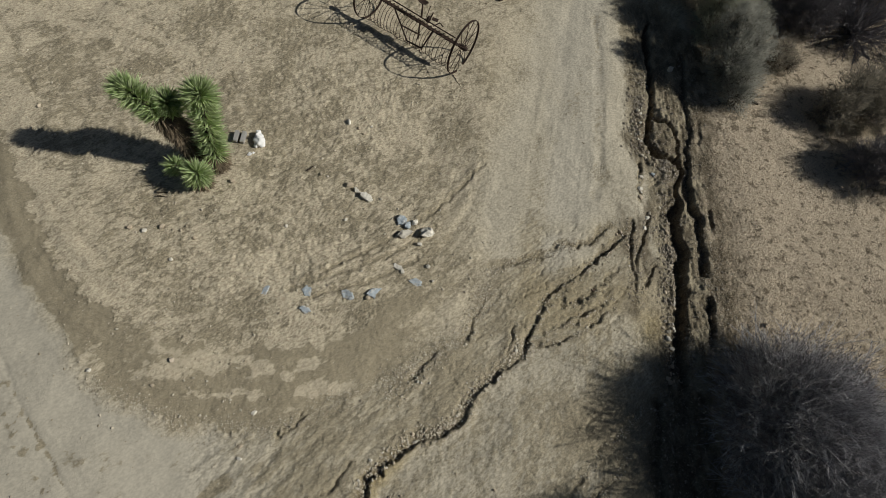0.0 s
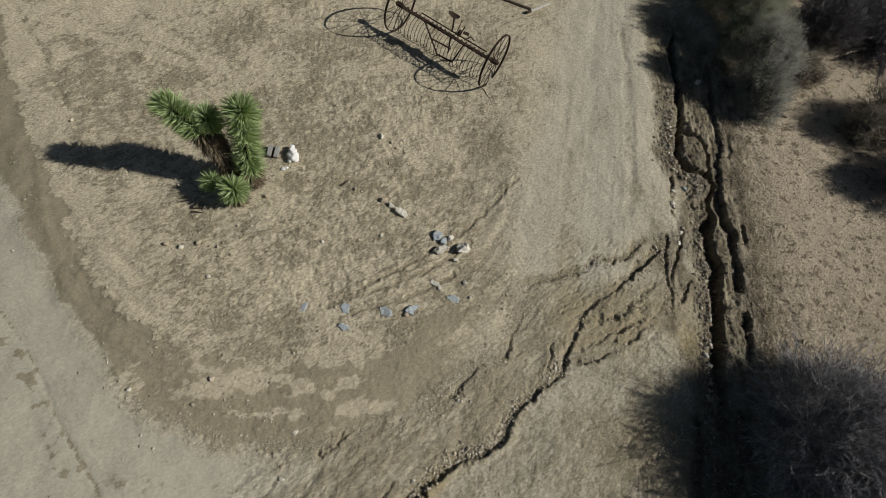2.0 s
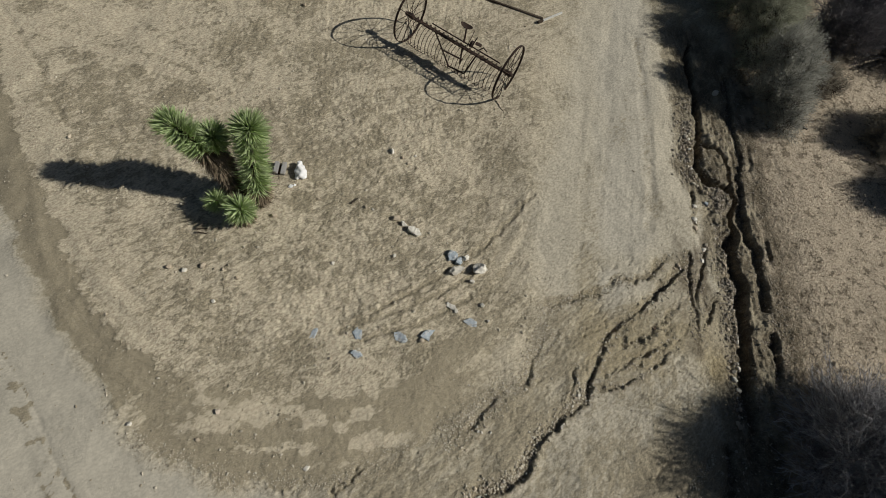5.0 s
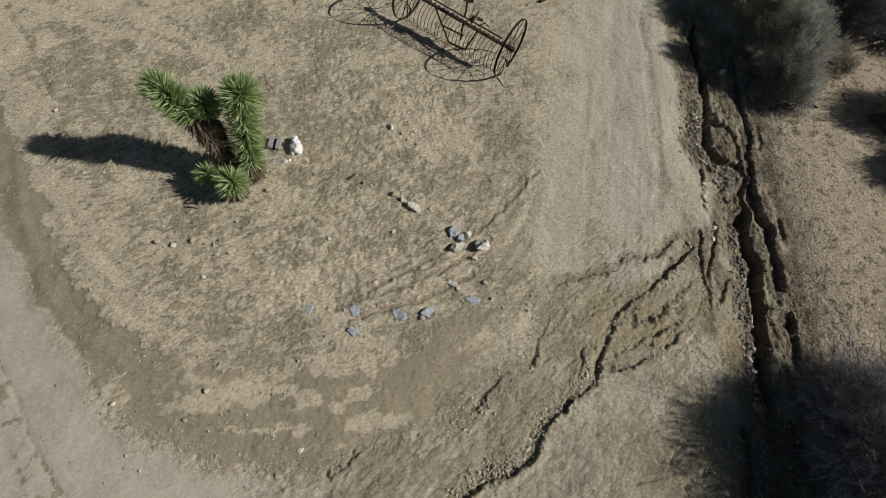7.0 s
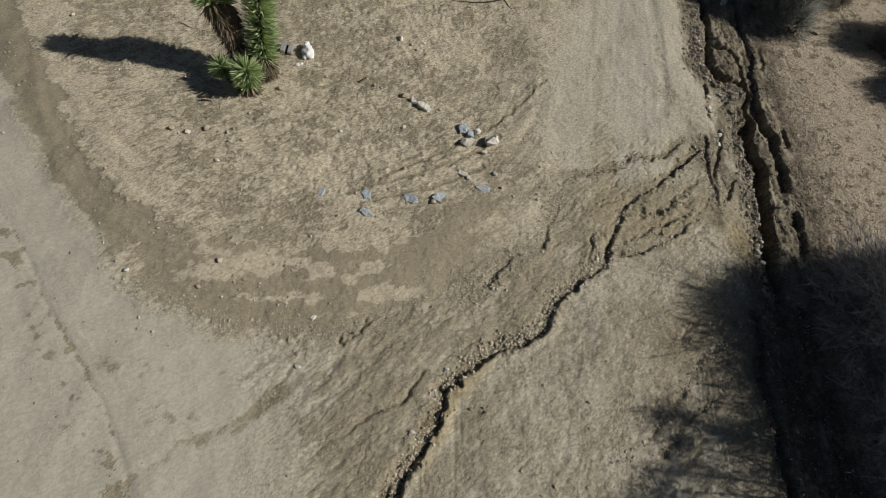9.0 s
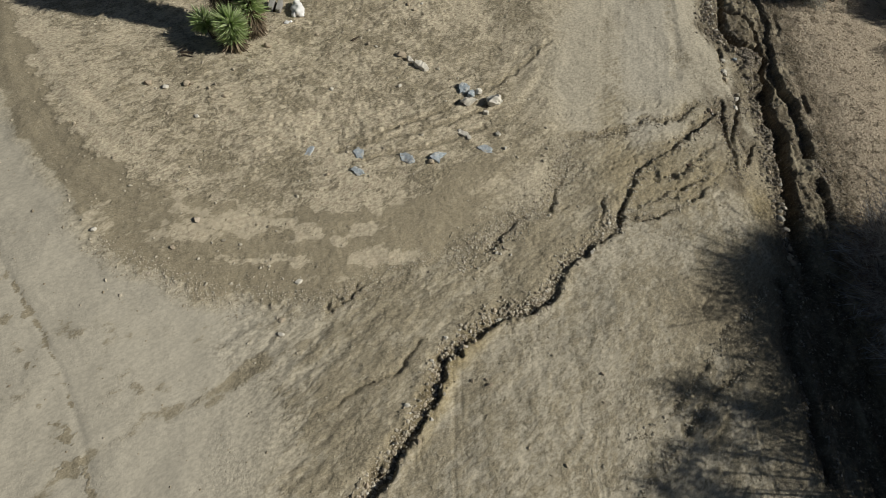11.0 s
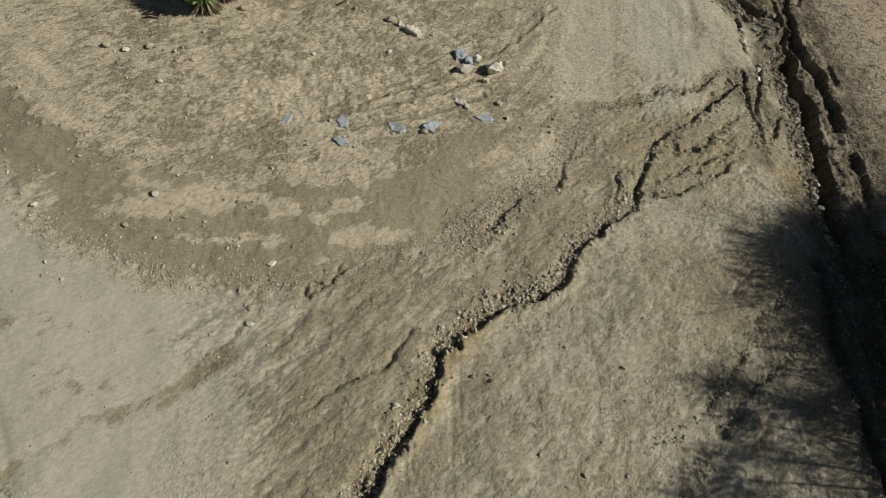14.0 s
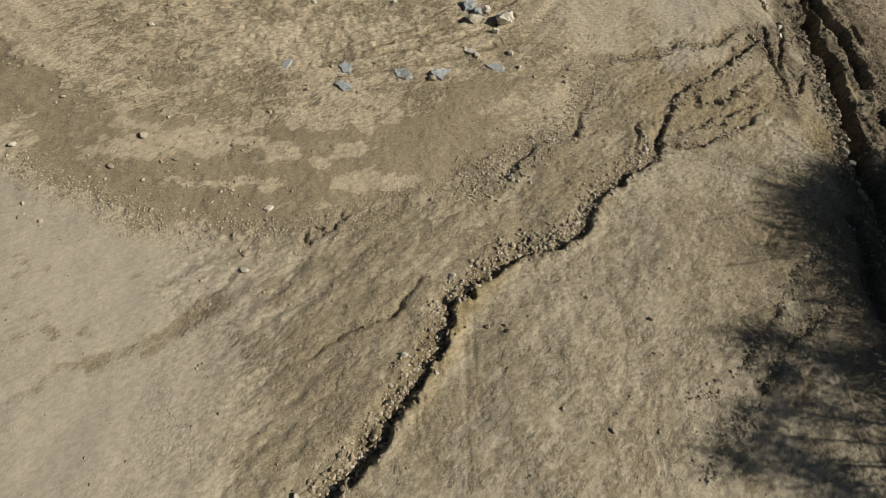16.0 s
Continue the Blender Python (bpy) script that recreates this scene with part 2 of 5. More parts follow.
    h = h - east * (0.006 * smooth(0.66, 0.9, vnoise(cx * 4, cy * 4, 66)) + 0.010 * smooth(0.66, 0.9, vnoise(wx * 11, wy * 11, 65)))
    for line in ISLE_RUTS:
        t_d = near_line(cx, cy, line)[0]
        h = h - 0.020 * smooth(0.07, 0.01, t_d) + 0.010 * smooth(0.16, 0.08, t_d) * smooth(0.04, 0.08, t_d)
    for line in SCRATCHES:
        t_d = near_line(x + 0.008 * fbm(x * 6, y * 6, 97, 2), y, line)[0]
        h = h - 0.014 * smooth(0.022, 0.008, t_d)
    # -- cracks and channels
    depth, dirt = 0 * x, 0 * x

    vx = x + 0.03 * fbm(x * 1.7, y * 1.7, 33, 3) + 0.045 * fbm(x * 6, y * 6, 34, 4, 0.62)
    vy = y + 0.045 * fbm(x * 6, y * 6, 43, 4, 0.62)

    def carve(line, width, deep, soft=0.35, fade=0.0, broken=0.0, sway=1.0, channel=False):
        nonlocal depth, dirt
        dd, t, _ = near_line(vx, vy, line) if channel else near_line(x + (cx - x) * sway, y + (cy - y) * sway, line)
        w = width * (0.55 + 0.9 * (vnoise(x * 1.4, y * 1.4, 91) if channel else vnoise(x * 3.1, y * 3.1, 91)))
        ends = smooth(0, 0.08, t) * smooth(1, 1 - max(fade, 0.03), t) if fade else 1.0
        if broken:
            ends = ends * smooth(0.25, 0.25 + broken, vnoise(x * 1.7, y * 1.7, 92))
        depth = np.maximum(depth, deep * ends * smooth(w, w * soft, dd))
        dirt = np.maximum(dirt, ends * smooth(w * 2.4, w * 0.6, dd))
    jag = 0.016 * fbm(x * 19, y * 19, 99, 3, 0.6)

    def step_cut(line, deep, ramp, high=1, fade=0.1, broken=0.0, channel=False):
        """A bank that drops sheer on its high side (+1: left of the line) and rises as a slope on the other."""
        nonlocal depth, dirt
        dd, t, side = near_line(vx, vy, line) if channel else near_line(cx, cy, line)
        q_ = dd * side * high + jag
        size = deep * (0.45 + 0.95 * vnoise(x * 1.6, y * 1.6, 89)) * smooth(0, 0.06, t) * smooth(1, 1 - fade, t)
        if broken:
            size = size * smooth(0.22, 0.22 + broken, vnoise(x * 1.9, y * 1.9, 90))
        slope_ = ramp * (0.6 + 0.8 * vnoise(x * 2.1, y * 2.1, 86))
        depth = np.maximum(depth, size * smooth(0.022, -0.014, q_) * np.clip((q_ + slope_) / (slope_ * 0.85), 0, 1) ** 1.3)
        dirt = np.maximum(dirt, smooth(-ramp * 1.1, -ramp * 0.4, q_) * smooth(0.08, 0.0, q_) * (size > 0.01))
    cd, ct, cs = near_line(cx, cy, CRACK)
    rubble = np.maximum(np.exp(-((cd - 0.15) / 0.10) ** 2) * (cs < 0), np.exp(-((cd - 0.03) / 0.06) ** 2)) * smooth(0.0, 0.12, ct)
    # the crack: a sheer step on its far side, a rubble slope on the near one
    q = cd * cs
    step = smooth(0.02, -0.012, q) * smooth(-0.34, -0.06, q) * (0.055 + 0.065 * vnoise(x * 1.3, y * 1.3, 96)) * smooth(0, 0.06, ct)
    depth = np.maximum(depth, step)
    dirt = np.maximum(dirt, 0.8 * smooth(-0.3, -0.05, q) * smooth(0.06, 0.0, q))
    h = h + rubble * (0.008 + 0.022 * fbm(x * 15, y * 15, 78, 3))
    h = h - 0.05 * smooth(0.0, 0.25, cd) * smooth(1.1, 0.25, cd) * (cs > 0) * smooth(0.1, 0.3, ct)
    step_cut(BRANCH, 0.085, 0.22, -1, 0.2)
    step_cut(BRANCH_LOW, 0.075, 0.16, -1, 0.3, 0.1)
    step_cut(RIM, 0.05, 0.20, -1, 0.2, 0.1)
    for line in FAN:
        step_cut(line, 0.05, 0.13, -1, 0.3, 0.1)
    step_cut(GULLY_WEST, 0.075, 0.15, 1, 0.2, 0.1, True)
    step_cut(GULLY_MID, 0.07, 0.14, 1, 0.2, 0.1, True)
    for line in SIDE_RILLS:
        step_cut(line, 0.075, 0.13, 1, 0.3, 0.3, True)
    step_cut(LOW_RILL, 0.05, 0.12, 1, 0.25, 0.1)
    step_cut(LOW_RILL_B, 0.042, 0.11, 1, 0.3, 0.15)
    step_cut(LOW_RILL_C, 0.14, 0.4, 1, 0.1, 0.1, True)
    for line in THIN_RILLS:
        carve(line, 0.035, 0.025, 0.3, 0.3)
    carve(SIDE_CRACK, 0.04, 0.035, 0.3, 0.3)
    step_cut(MID_CRACK, 0.045, 0.16, -1, 0.3, 0.15)
    carve(FOOT_CRACK, 0.05, 0.045, 0.4, 0.4, 0.0, 2.0)
    rill = depth.copy()
    # small rills that the water left all over the slope above the crack
    veins = np.abs(fbm((x * 0.78 + y * 0.62) * 1.1, (y * 0.78 - x * 0.62) * 3.4, 93, 4, 0.55))
    fan = smooth(2.0, 2.8, x) * smooth(5.9, 5.2, x) * smooth(1.7, 2.2, y) * smooth(4.9, 4.2, y)
    h = h - (0.022 * fan + 0.012 * slope) * smooth(0.09, 0.01, veins)
    gd = near_line(vx, vy, GULLY)[0]
    ed = near_line(vx, vy, GULLY_EAST)[0]
    bed = np.minimum(gd, ed)
    strip = smooth(0.95, 0.35, bed)
    h = h - 0.10 * smooth(1.3, 0.3, bed)  # the strip of washed ground sinks towards the channels
    h = h + strip * (1 - 0.75 * east) * (0.034 * fbm(x * 3.5, y * 1.0, 79, 5, 0.62) + 0.022 * fbm(x * 15, y * 8, 95, 4, 0.6) - 0.03 * smooth(0.12, 0.01, np.abs(fbm(x * 3.4, y * 0.7, 94, 5, 0.62))))
    wash = np.minimum(near_line(vx, vy, GULLY_WEST)[0], near_line(vx, vy, GULLY_MID)[0])
    strip_soil = np.maximum(strip, smooth(0.55, 0.15, wash))
    step_cut(GULLY[:9], 0.24, 0.17, 1, 0.02, 0.0, True)
    step_cut(GULLY[8:], 0.34, 0.36, 1, 0.02, 0.0, True)
    carve(GULLY, 0.08, 0.32, 0.4, channel=True)
    carve(GULLY_LOOP, 0.075, 0.24, 0.4, channel=True)
    step_cut(GULLY_EAST, 0.19, 0.34, 1, 0.12, 0.2, True)
    depth = depth * (1 - 0.78 * smooth(2.0, 0.3, y) * smooth(5.2, 5.6, x))  # the channel runs out to the south
    h = h - depth + 0.055 * smooth(0.05, 0.2, depth) * fbm(x * 8, y * 8, 80, 4, 0.62)
    # -- masks: share of dark coarse soil, of dry litter, of stones
    dark = 0.38 + 0.06 * fbm(x * 0.9, y * 0.9, 81, 4)
    dark = dark + tint * (0.105 - 0.012 * smooth(7, 10, y) + 0.07 * fbm(x * 1.6, y * 1.6, 82, 5, 0.6) + 0.05 * dent * calm)
    qd, _, qs = near_line(wx, wy, INNER)
    edge = qd * qs + 0.11 * fbm(x * 2.6, y * 3.6, 53, 5, 0.6)
    band = smooth(-0.03, 0.05, sd + 0.03 * edge_n) * smooth(0.09, -0.05, edge) * smooth(1.6, -1.0, x)
    pale = 0 * x
    for bx, by, rx, ry in PALE_SPOTS:
        pale = np.maximum(pale, smooth(1.2, 0.6, np.hypot((cx + 0.9 * (wx - x) - bx) / rx, (cy + 0.10 * (x - bx) ** 2 + 0.7 * (wy - y) - by) / ry)))
    streak = smooth(0.1, 0.7, fbm(turn * 3.0, arc * 5.0, 54, 5, 0.6))
    dark = dark + band * (0.22 + 0.03 * edge_n - 0.26 * pale - 0.15 * streak * smooth(-6.0, -5.0, x) + 0.05 * fbm(x * 7, y * 7, 45, 4, 0.6))
    dark = dark - 0.07 * tint * smooth(1.0, 0.3, edge) * smooth(0.0, 0.12, edge) * smooth(-3.5, -6.0, x)
    dark = dark - 0.035 * road + road * (0.07 * fbm((x - 0.19 * y) * 1.5, y * 0.22, 88, 4) + 0.018 * fbm((x - 0.19 * y) * 8, y * 0.8, 64, 3) + 0.03 * fbm(x * 2, y * 2, 58, 4)) - 0.20 * smooth(0.02, -0.25, sd) * smooth(-1.5, -4.0, x)
    dark = dark + 0.03 * road * smooth(0.75, 0.2, np.abs(x - 2.55 - 0.2 * (y - 4))) * smooth(8, 4.0, y)
    tyre = np.minimum(near_line(x + 0.2 * (cx - x), y, RUT)[0], near_line(x + 0.2 * (cx - x) - 0.22, y - 0.12, RUT)[0] + 0.026)
    beside = near_line(cx + 0.16, cy + 0.10, RUT)[0]
    dark = dark + 0.46 * smooth(0.045, 0.012, tyre) * smooth(-0.5, 0.2, fbm(x * 9, y * 9, 47, 3)) * smooth(-0.7, 0.1, fbm(x * 2.4, y * 2.4, 83, 4)) + 0.48 * smooth(0.26, 0.06, beside) * smooth(0.0, 0.45, fbm(x * 5, y * 5, 83, 4, 0.6))
    for bx, by, rx, ry in SMUDGES:
        dark = dark + 0.32 * smooth(1.3, 0.3, np.hypot((cx - bx) / rx, (cy - by) / ry)) * smooth(-0.5, 0.4, fbm(x * 4, y * 4, 87, 4, 0.6))
    h = h - 0.010 * smooth(0.05, 0.012, tyre)
    dark = dark + 0.24 * smooth(-2.6, -4.2, x) * smooth(0.1, -0.4, sd) * smooth(0.1, 0.8, fbm(x * 2.2, y * 2.2, 87, 5, 0.62))
    wd = near_line(cx, cy, WASH)[0]
    dark = dark + 0.36 * smooth(0.17, 0.03, wd) * (0.8 + 0.5 * fbm(x * 3, y * 3, 84, 3))
    h = h - 0.010 * smooth(0.16, 0.02, wd)
    dark = dark + south * (0.11 + 0.045 * flow + 0.05 * fbm(x * 9, y * 1.1, 56, 3) + 0.03 * fbm(x * 1.4, y * 1.4, 85, 5, 0.6)) + slope * (0.19 + 0.10 * flow + 0.05 * fbm(x * 3, y * 3, 68, 4))
    bank = smooth(3.2, 4.6, wx + 0.55 * (wy + 1.0) + 0.4 * fbm(x * 1.3, y * 1.3, 48, 4)) * smooth(0.9, 0.2, wy) * smooth(6.4, 5.6, wx)
    dark = dark + 0.20 * bank
    h = h + bank * (0.016 * fbm(x * 6, y * 6, 49, 4, 0.6))
    # dirt: a darker tone along cracks, stepped banks and channels
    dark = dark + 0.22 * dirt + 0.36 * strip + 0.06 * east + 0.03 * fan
    for k, line in enumerate(ROAD_RUTS):
        t_d = near_line(wx, wy, line)[0]
        dark = dark + (0.13, 0.05, 0.05)[k] * smooth(0.30, 0.04, t_d) * smooth(-0.6, 0.5, fbm(x * 3, y * 1.2, 69, 4))
        h = h - (0.020, 0.012, 0.008)[k] * smooth(0.22, 0.03, t_d)
    for line in ISLE_TRACKS:
        dark = dark - 0.14 * smooth(0.22, 0.05, near_line(cx, cy, line)[0])
    for line in ISLE_RUTS:
        dark = dark + 0.10 * smooth(0.10, 0.02, near_line(cx, cy, line)[0])
    dark = dark + 0.16 * smooth(0.42, 0.15, np.hypot(cx + 3.44, (cy - 5.54) * 1.3)) - 0.10 * smooth(1.1, 0.4, np.hypot(cx + 4.2, cy - 5.2))
    dark = dark + 0.16 * smooth(1.3, 0.3, np.hypot(wx + 4.4, wy - 12.2))
    ochre = np.clip(0.9 * smooth(0.22, 0.0, np.abs(cd - 0.05)) * smooth(-1.1, -0.6, x) * smooth(0.5, 0.0, x) + 0.45 * smooth(0.35, 0.1, cd) * (cs < 0) * smooth(-0.4, -0.9, x)
                    + 0.8 * smooth(0.5, 0.1, np.hypot(cx - 5.4, cy - 2.2)) + 0.35 * fan * smooth(0.3, 0.9, vnoise(x * 1.8, y * 1.8, 98) + 0.2), 0, 1)
    stones = np.clip(0.9 * lip + 1.0 * rubble + 0.12 * band + 0.6 * np.exp(-((rill - 0.03) / 0.03) ** 2) * (rill > 0.008)
                     + 0.9 * smooth(0.55, 0.3, gd) * (wx < 6.4) * (wy < 8.6) + 0.35 * strip + 0.08 * fan + 0.10 * slope + 0.05 * isle + 0.02, 0, 1)
    stones = stones * smooth(0.30, 0.2, depth)
    edge_band = smooth(0.40, 0.1, np.abs(sd - 0.05)) * smooth(1.9, 1.2, x) * smooth(-6.5, -5.6, x) * smooth(4, 3, y)
    stones = np.clip(stones + 0.5 * edge_band, 0, 1)
    lane = road * smooth(0.95, 0.35, np.abs(x - 4.0 - 0.17 * (y - 6)) + 0.2 * fbm(x * 1.5, y * 0.5, 63, 3))
    grey = np.clip(0.55 * lane + 0.45 * road + 0.45 * south + smooth(0.05, -0.3, sd) * smooth(-1.5, -4.0, x), 0, 1)
    h = h * local
    # brown strip and bank soil, plus shade painted into cracks by their depth
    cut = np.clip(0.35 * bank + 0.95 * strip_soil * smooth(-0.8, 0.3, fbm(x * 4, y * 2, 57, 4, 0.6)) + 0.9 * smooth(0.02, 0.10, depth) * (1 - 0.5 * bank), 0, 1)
    fine = np.clip(np.maximum(band * (1 - 0.5 * pale), 0.10 * south + 0.7 * smooth(0.0, -0.3, sd) * smooth(-2.5, -4.0, x)) - slope - strip, 0, 1)
    return h, np.clip(dark, 0, 1), east * local, stones, tint, ochre, grey, cut, fine


def ground_z(x, y):
    return float(ground_field(np.array([x]), np.array([y]))[0][0])


# ---- materials ----


class Graph:
    def __init__(self, name):
        self.mat = bpy.data.materials.new(name)
        self.mat.use_nodes = True
        self.t = self.mat.node_tree
        self.bsdf = self.t.nodes["Principled BSDF"]

    def node(self, kind, out=0, set_=None, **inputs):
        n = self.t.nodes.new("ShaderNode" + kind)
        for k, v in (set_ or {}).items():
            setattr(n, k, v)
        for k, v in inputs.items():
            key = int(k[1:]) if k[0] == "i" and k[1:].isdigit() else k.replace("_", " ")
            self.put(n.inputs[key], v)
        return n.outputs[out]

    def put(self, socket, v):
        if isinstance(v, bpy.types.NodeSocket):
            self.t.links.new(v, socket)
        elif isinstance(v, tuple) and len(v) == 3 and socket.type == "RGBA":
            socket.default_value = (*v, 1)
        else:
            socket.default_value = v

    def coords(self):
        return self.node("TexCoord", 3)

    def noise(self, scale, detail=4, rough=0.55, vec=None, out=0, distort=0.0):
        n = self.t.nodes.new("ShaderNodeTexNoise")
        if vec is not None:
            self.put(n.inputs["Vector"], vec)
        n.inputs["Scale"].default_value, n.inputs["Detail"].default_value, n.inputs["Roughness"].default_value = scale, detail, rough
        n.inputs["Distortion"].default_value = distort
        return n.outputs[out]

    def voronoi(self, scale, vec=None, out=0, feature="F1"):
        n = self.t.nodes.new("ShaderNodeTexVoronoi")
        n.feature = feature
        if vec is not None:
            self.put(n.inputs["Vector"], vec)
        n.inputs["Scale"].default_value = scale
        return n.outputs[out]

    def math(self, op, a, b=0.0, clamp=False):
        return self.node("Math", 0, {"operation": op, "use_clamp": clamp}, i0=a, i1=b)

    def span(self, v, a, b, c=0.0, d=1.0):
        return self.node("MapRange", 0, {"interpolation_type": "SMOOTHSTEP"}, i0=v, i1=a, i2=b, i3=c, i4=d)

    def mix(self, f, a, b, mode="MIX"):
        n = self.t.nodes.new("ShaderNodeMix")
        n.data_type, n.blend_type = "RGBA", mode
        self.put(n.inputs[0], f)
        self.put(n.inputs[6], a)
        self.put(n.inputs[7], b)
        return n.outputs[2]

    def attr(self, name):
        return self.node("Attribute", 2, {"attribute_name": name})

    def drawn(self, vec, degrees_, long, short):
        """Coordinates drawn out along a direction."""
        return self.node("Mapping", 0, {"vector_type": "TEXTURE"}, Vector=vec, Rotation=(0, 0, radians(degrees_)), Scale=(long, short, 1.0))

    def done(self, color, rough=0.9, metal=0.0, bump=None, strength=0.5, distance=0.01, normal=None):
        self.put(self.bsdf.inputs["Base Color"], color)
        self.put(self.bsdf.inputs["Roughness"], rough)
        self.put(self.bsdf.inputs["Metallic"], metal)
        self.bsdf.inputs["Specular IOR Level"].default_value = 0.25 if metal == 0.0 else 0.5
        if bump is not None:
            b = self.t.nodes.new("ShaderNodeBump")
            b.inputs["Strength"].default_value, b.inputs["Distance"].default_value = strength, distance
            self.put(b.inputs["Height"], bump)
            self.t.links.new(b.outputs[0], self.bsdf.inputs["Normal"])
        return self.mat


def soil_material():
    g = Graph("desert_soil")
    co = g.coords()
    dark, litter, isle = g.attr("dark"), g.attr("litter"), g.attr("isle")
    mott = g.noise(9.5, 9, 0.68, g.drawn(co, 38, 1.8, 0.8), distort=0.4)
    mott2 = g.noise(40.0, 5, 0.62, g.drawn(co, 38, 1.6, 0.8))
    level = g.math("ADD", g.math("MULTIPLY", mott, 0.72), g.math("MULTIPLY", mott2, 0.28))
    diff = g.math("SUBTRACT", dark, level)
    f = g.math("ADD", g.math("MULTIPLY", g.span(diff, -0.075, 0.085), 0.72), g.math("MULTIPLY", g.span(dark, 0.25, 0.75), 0.28))
    tramp = g.noise(6.5, 8, 0.64, g.drawn(co, 32, 1.5, 0.8), distort=0.5)
    tramp = g.math("SUBTRACT", dark, g.math("ADD", g.math("MULTIPLY", tramp, 0.82), g.math("MULTIPLY", mott2, 0.18)))
    f_isle = g.math("ADD", g.math("MULTIPLY", g.span(tramp, -0.045, 0.05), 0.8), g.math("MULTIPLY", g.span(diff, -0.1, 0.1), 0.2))
    f = g.math("ADD", g.math("MULTIPLY", f, g.math("SUBTRACT", 1.0, isle)), g.math("MULTIPLY", f_isle, isle))
    tone = g.noise(0.55, 4, 0.5, co)
    dust = g.mix(tone, (0.535, 0.483, 0.384), (0.475, 0.42, 0.32))
    dust = g.mix(g.math("MULTIPLY", isle, 0.75), dust, (0.56, 0.485, 0.365))
    dust = g.mix(g.math("MULTIPLY", g.attr("grey"), 0.8), dust, (0.49, 0.455, 0.388))
    soil = g.mix(g.noise(2.3, 5, 0.6, co), (0.26, 0.222, 0.155), (0.335, 0.29, 0.205))
    col = g.mix(g.math("MULTIPLY", f, 0.88), dust, soil)
    lit = g.mix(g.span(g.noise(4, 9, 0.70, co), 0.525, 0.61), (0.545, 0.45, 0.345), (0.18, 0.14, 0.10))
    col = g.mix(g.math("MULTIPLY", litter, 0.8), col, lit)
    col = g.mix(g.math("MULTIPLY", g.attr("ochre"), 0.6), col, (0.34, 0.265, 0.125))
    soil_shade_mix = g.math("MULTIPLY", g.attr("cut"), g.span(g.noise(5, 7, 0.65, co), 0.30, 0.60, 0.5, 0.95))
    col = g.mix(soil_shade_mix, col, (0.115, 0.092, 0.062))  # brown washed soil, with channel shade painted in by depth
    speck = g.voronoi(75.0, co, 1)
    bright = g.node("SeparateColor", 0, None, Color=speck)
    grit = g.math("MULTIPLY", g.span(bright, 0.72, 0.98), g.math("ADD", g.math("MULTIPLY", f, 0.32), 0.10))
    col = g.mix(grit, col, (0.50, 0.45, 0.36))
    blot = g.math("MULTIPLY", g.span(bright, 0.26, 0.02), g.math("ADD", g.math("MULTIPLY", f, 0.25), 0.12))
    col = g.mix(blot, col, (0.11, 0.09, 0.06))
    # tiny pits, put in as dark specks of colour
    pit_speck = g.math("MULTIPLY", g.span(g.noise(42, 6, 0.72, co), 0.61, 0.69, 0.0, 0.7), g.math("MULTIPLY", g.math("ADD", g.math("MULTIPLY", f, 0.25), 0.5), g.span(g.attr("fine"), 0.0, 1.0, 1.0, 0.3)))
    col = g.mix(pit_speck, col, (0.15, 0.12, 0.08))
    grains = g.noise(150, 3, 0.65, co)
    col = g.mix(0.14, col, g.mix(grains, (0.0, 0.0, 0.0), (1.0, 1.0, 1.0)), "OVERLAY")
    clod = g.span(g.noise(21, 6, 0.68, g.drawn(co, 36, 1.4, 0.8)), 0.36, 0.64)
    col = g.mix(g.math("MULTIPLY", g.math("ADD", g.math("MULTIPLY", isle, 0.08), 0.26), g.span(g.attr("fine"), 0.0, 1.0, 1.0, 0.35)), col, g.mix(clod, (0.10, 0.10, 0.10), (0.88, 0.88, 0.88)), "OVERLAY")
    bump = g.math("ADD", g.math("MULTIPLY", g.noise(19, 7, 0.64, co), 1.15), g.math("MULTIPLY", g.noise(85, 4, 0.6, co), 0.22))
    grain = g.noise(24, 5, 0.6, g.drawn(co, 38, 3.0, 0.6))
    pits = g.math("MULTIPLY", g.span(g.noise(30, 3, 0.5, co), 0.58, 0.72), -0.30)
    relief = g.math("ADD", g.math("ADD", bump, pits), g.math("MULTIPLY", grain, g.math("MULTIPLY", f, 0.40)))
    coarse = g.span(g.noise(1.6, 5, 0.65, co), 0.38, 0.66, 0.10, 1.0)
    coarse = g.math("ADD", g.math("MULTIPLY", coarse, g.math("ADD", g.math("MULTIPLY", f, 0.30), 0.42)), g.math("ADD", g.math("MULTIPLY", isle, 0.15), g.math("MULTIPLY", litter, 1.0)))
    relief = g.math("MULTIPLY", relief, g.math("MULTIPLY", coarse, g.span(g.attr("fine"), 0.0, 1.0, 1.0, 0.35)))
    return g.done(col, 0.95, 0.0, relief, 1.0, 0.032)


def stone_material(name, a, b, island=False, grain=26.0):
    g = Graph(name)
    co = g.coords()
    rnd = g.node("NewGeometry", 8) if island else g.node("ObjectInfo", 5)
    base = g.mix(rnd, a, b)
    vein = g.noise(grain, 6, 0.65, co, distort=0.6)
    col = g.mix(g.span(vein, 0.40, 0.75, 0.0, 0.38), base, tuple(c * 0.5 for c in a))
    col = g.mix(g.span(g.noise(grain * 0.4, 4, 0.6, co), 0.52, 0.75, 0.0, 0.4), col, (0.45, 0.39, 0.30))
    return g.done(col, 0.85, 0.0, g.noise(grain * 2, 6, 0.7, co), 0.6, 0.01)


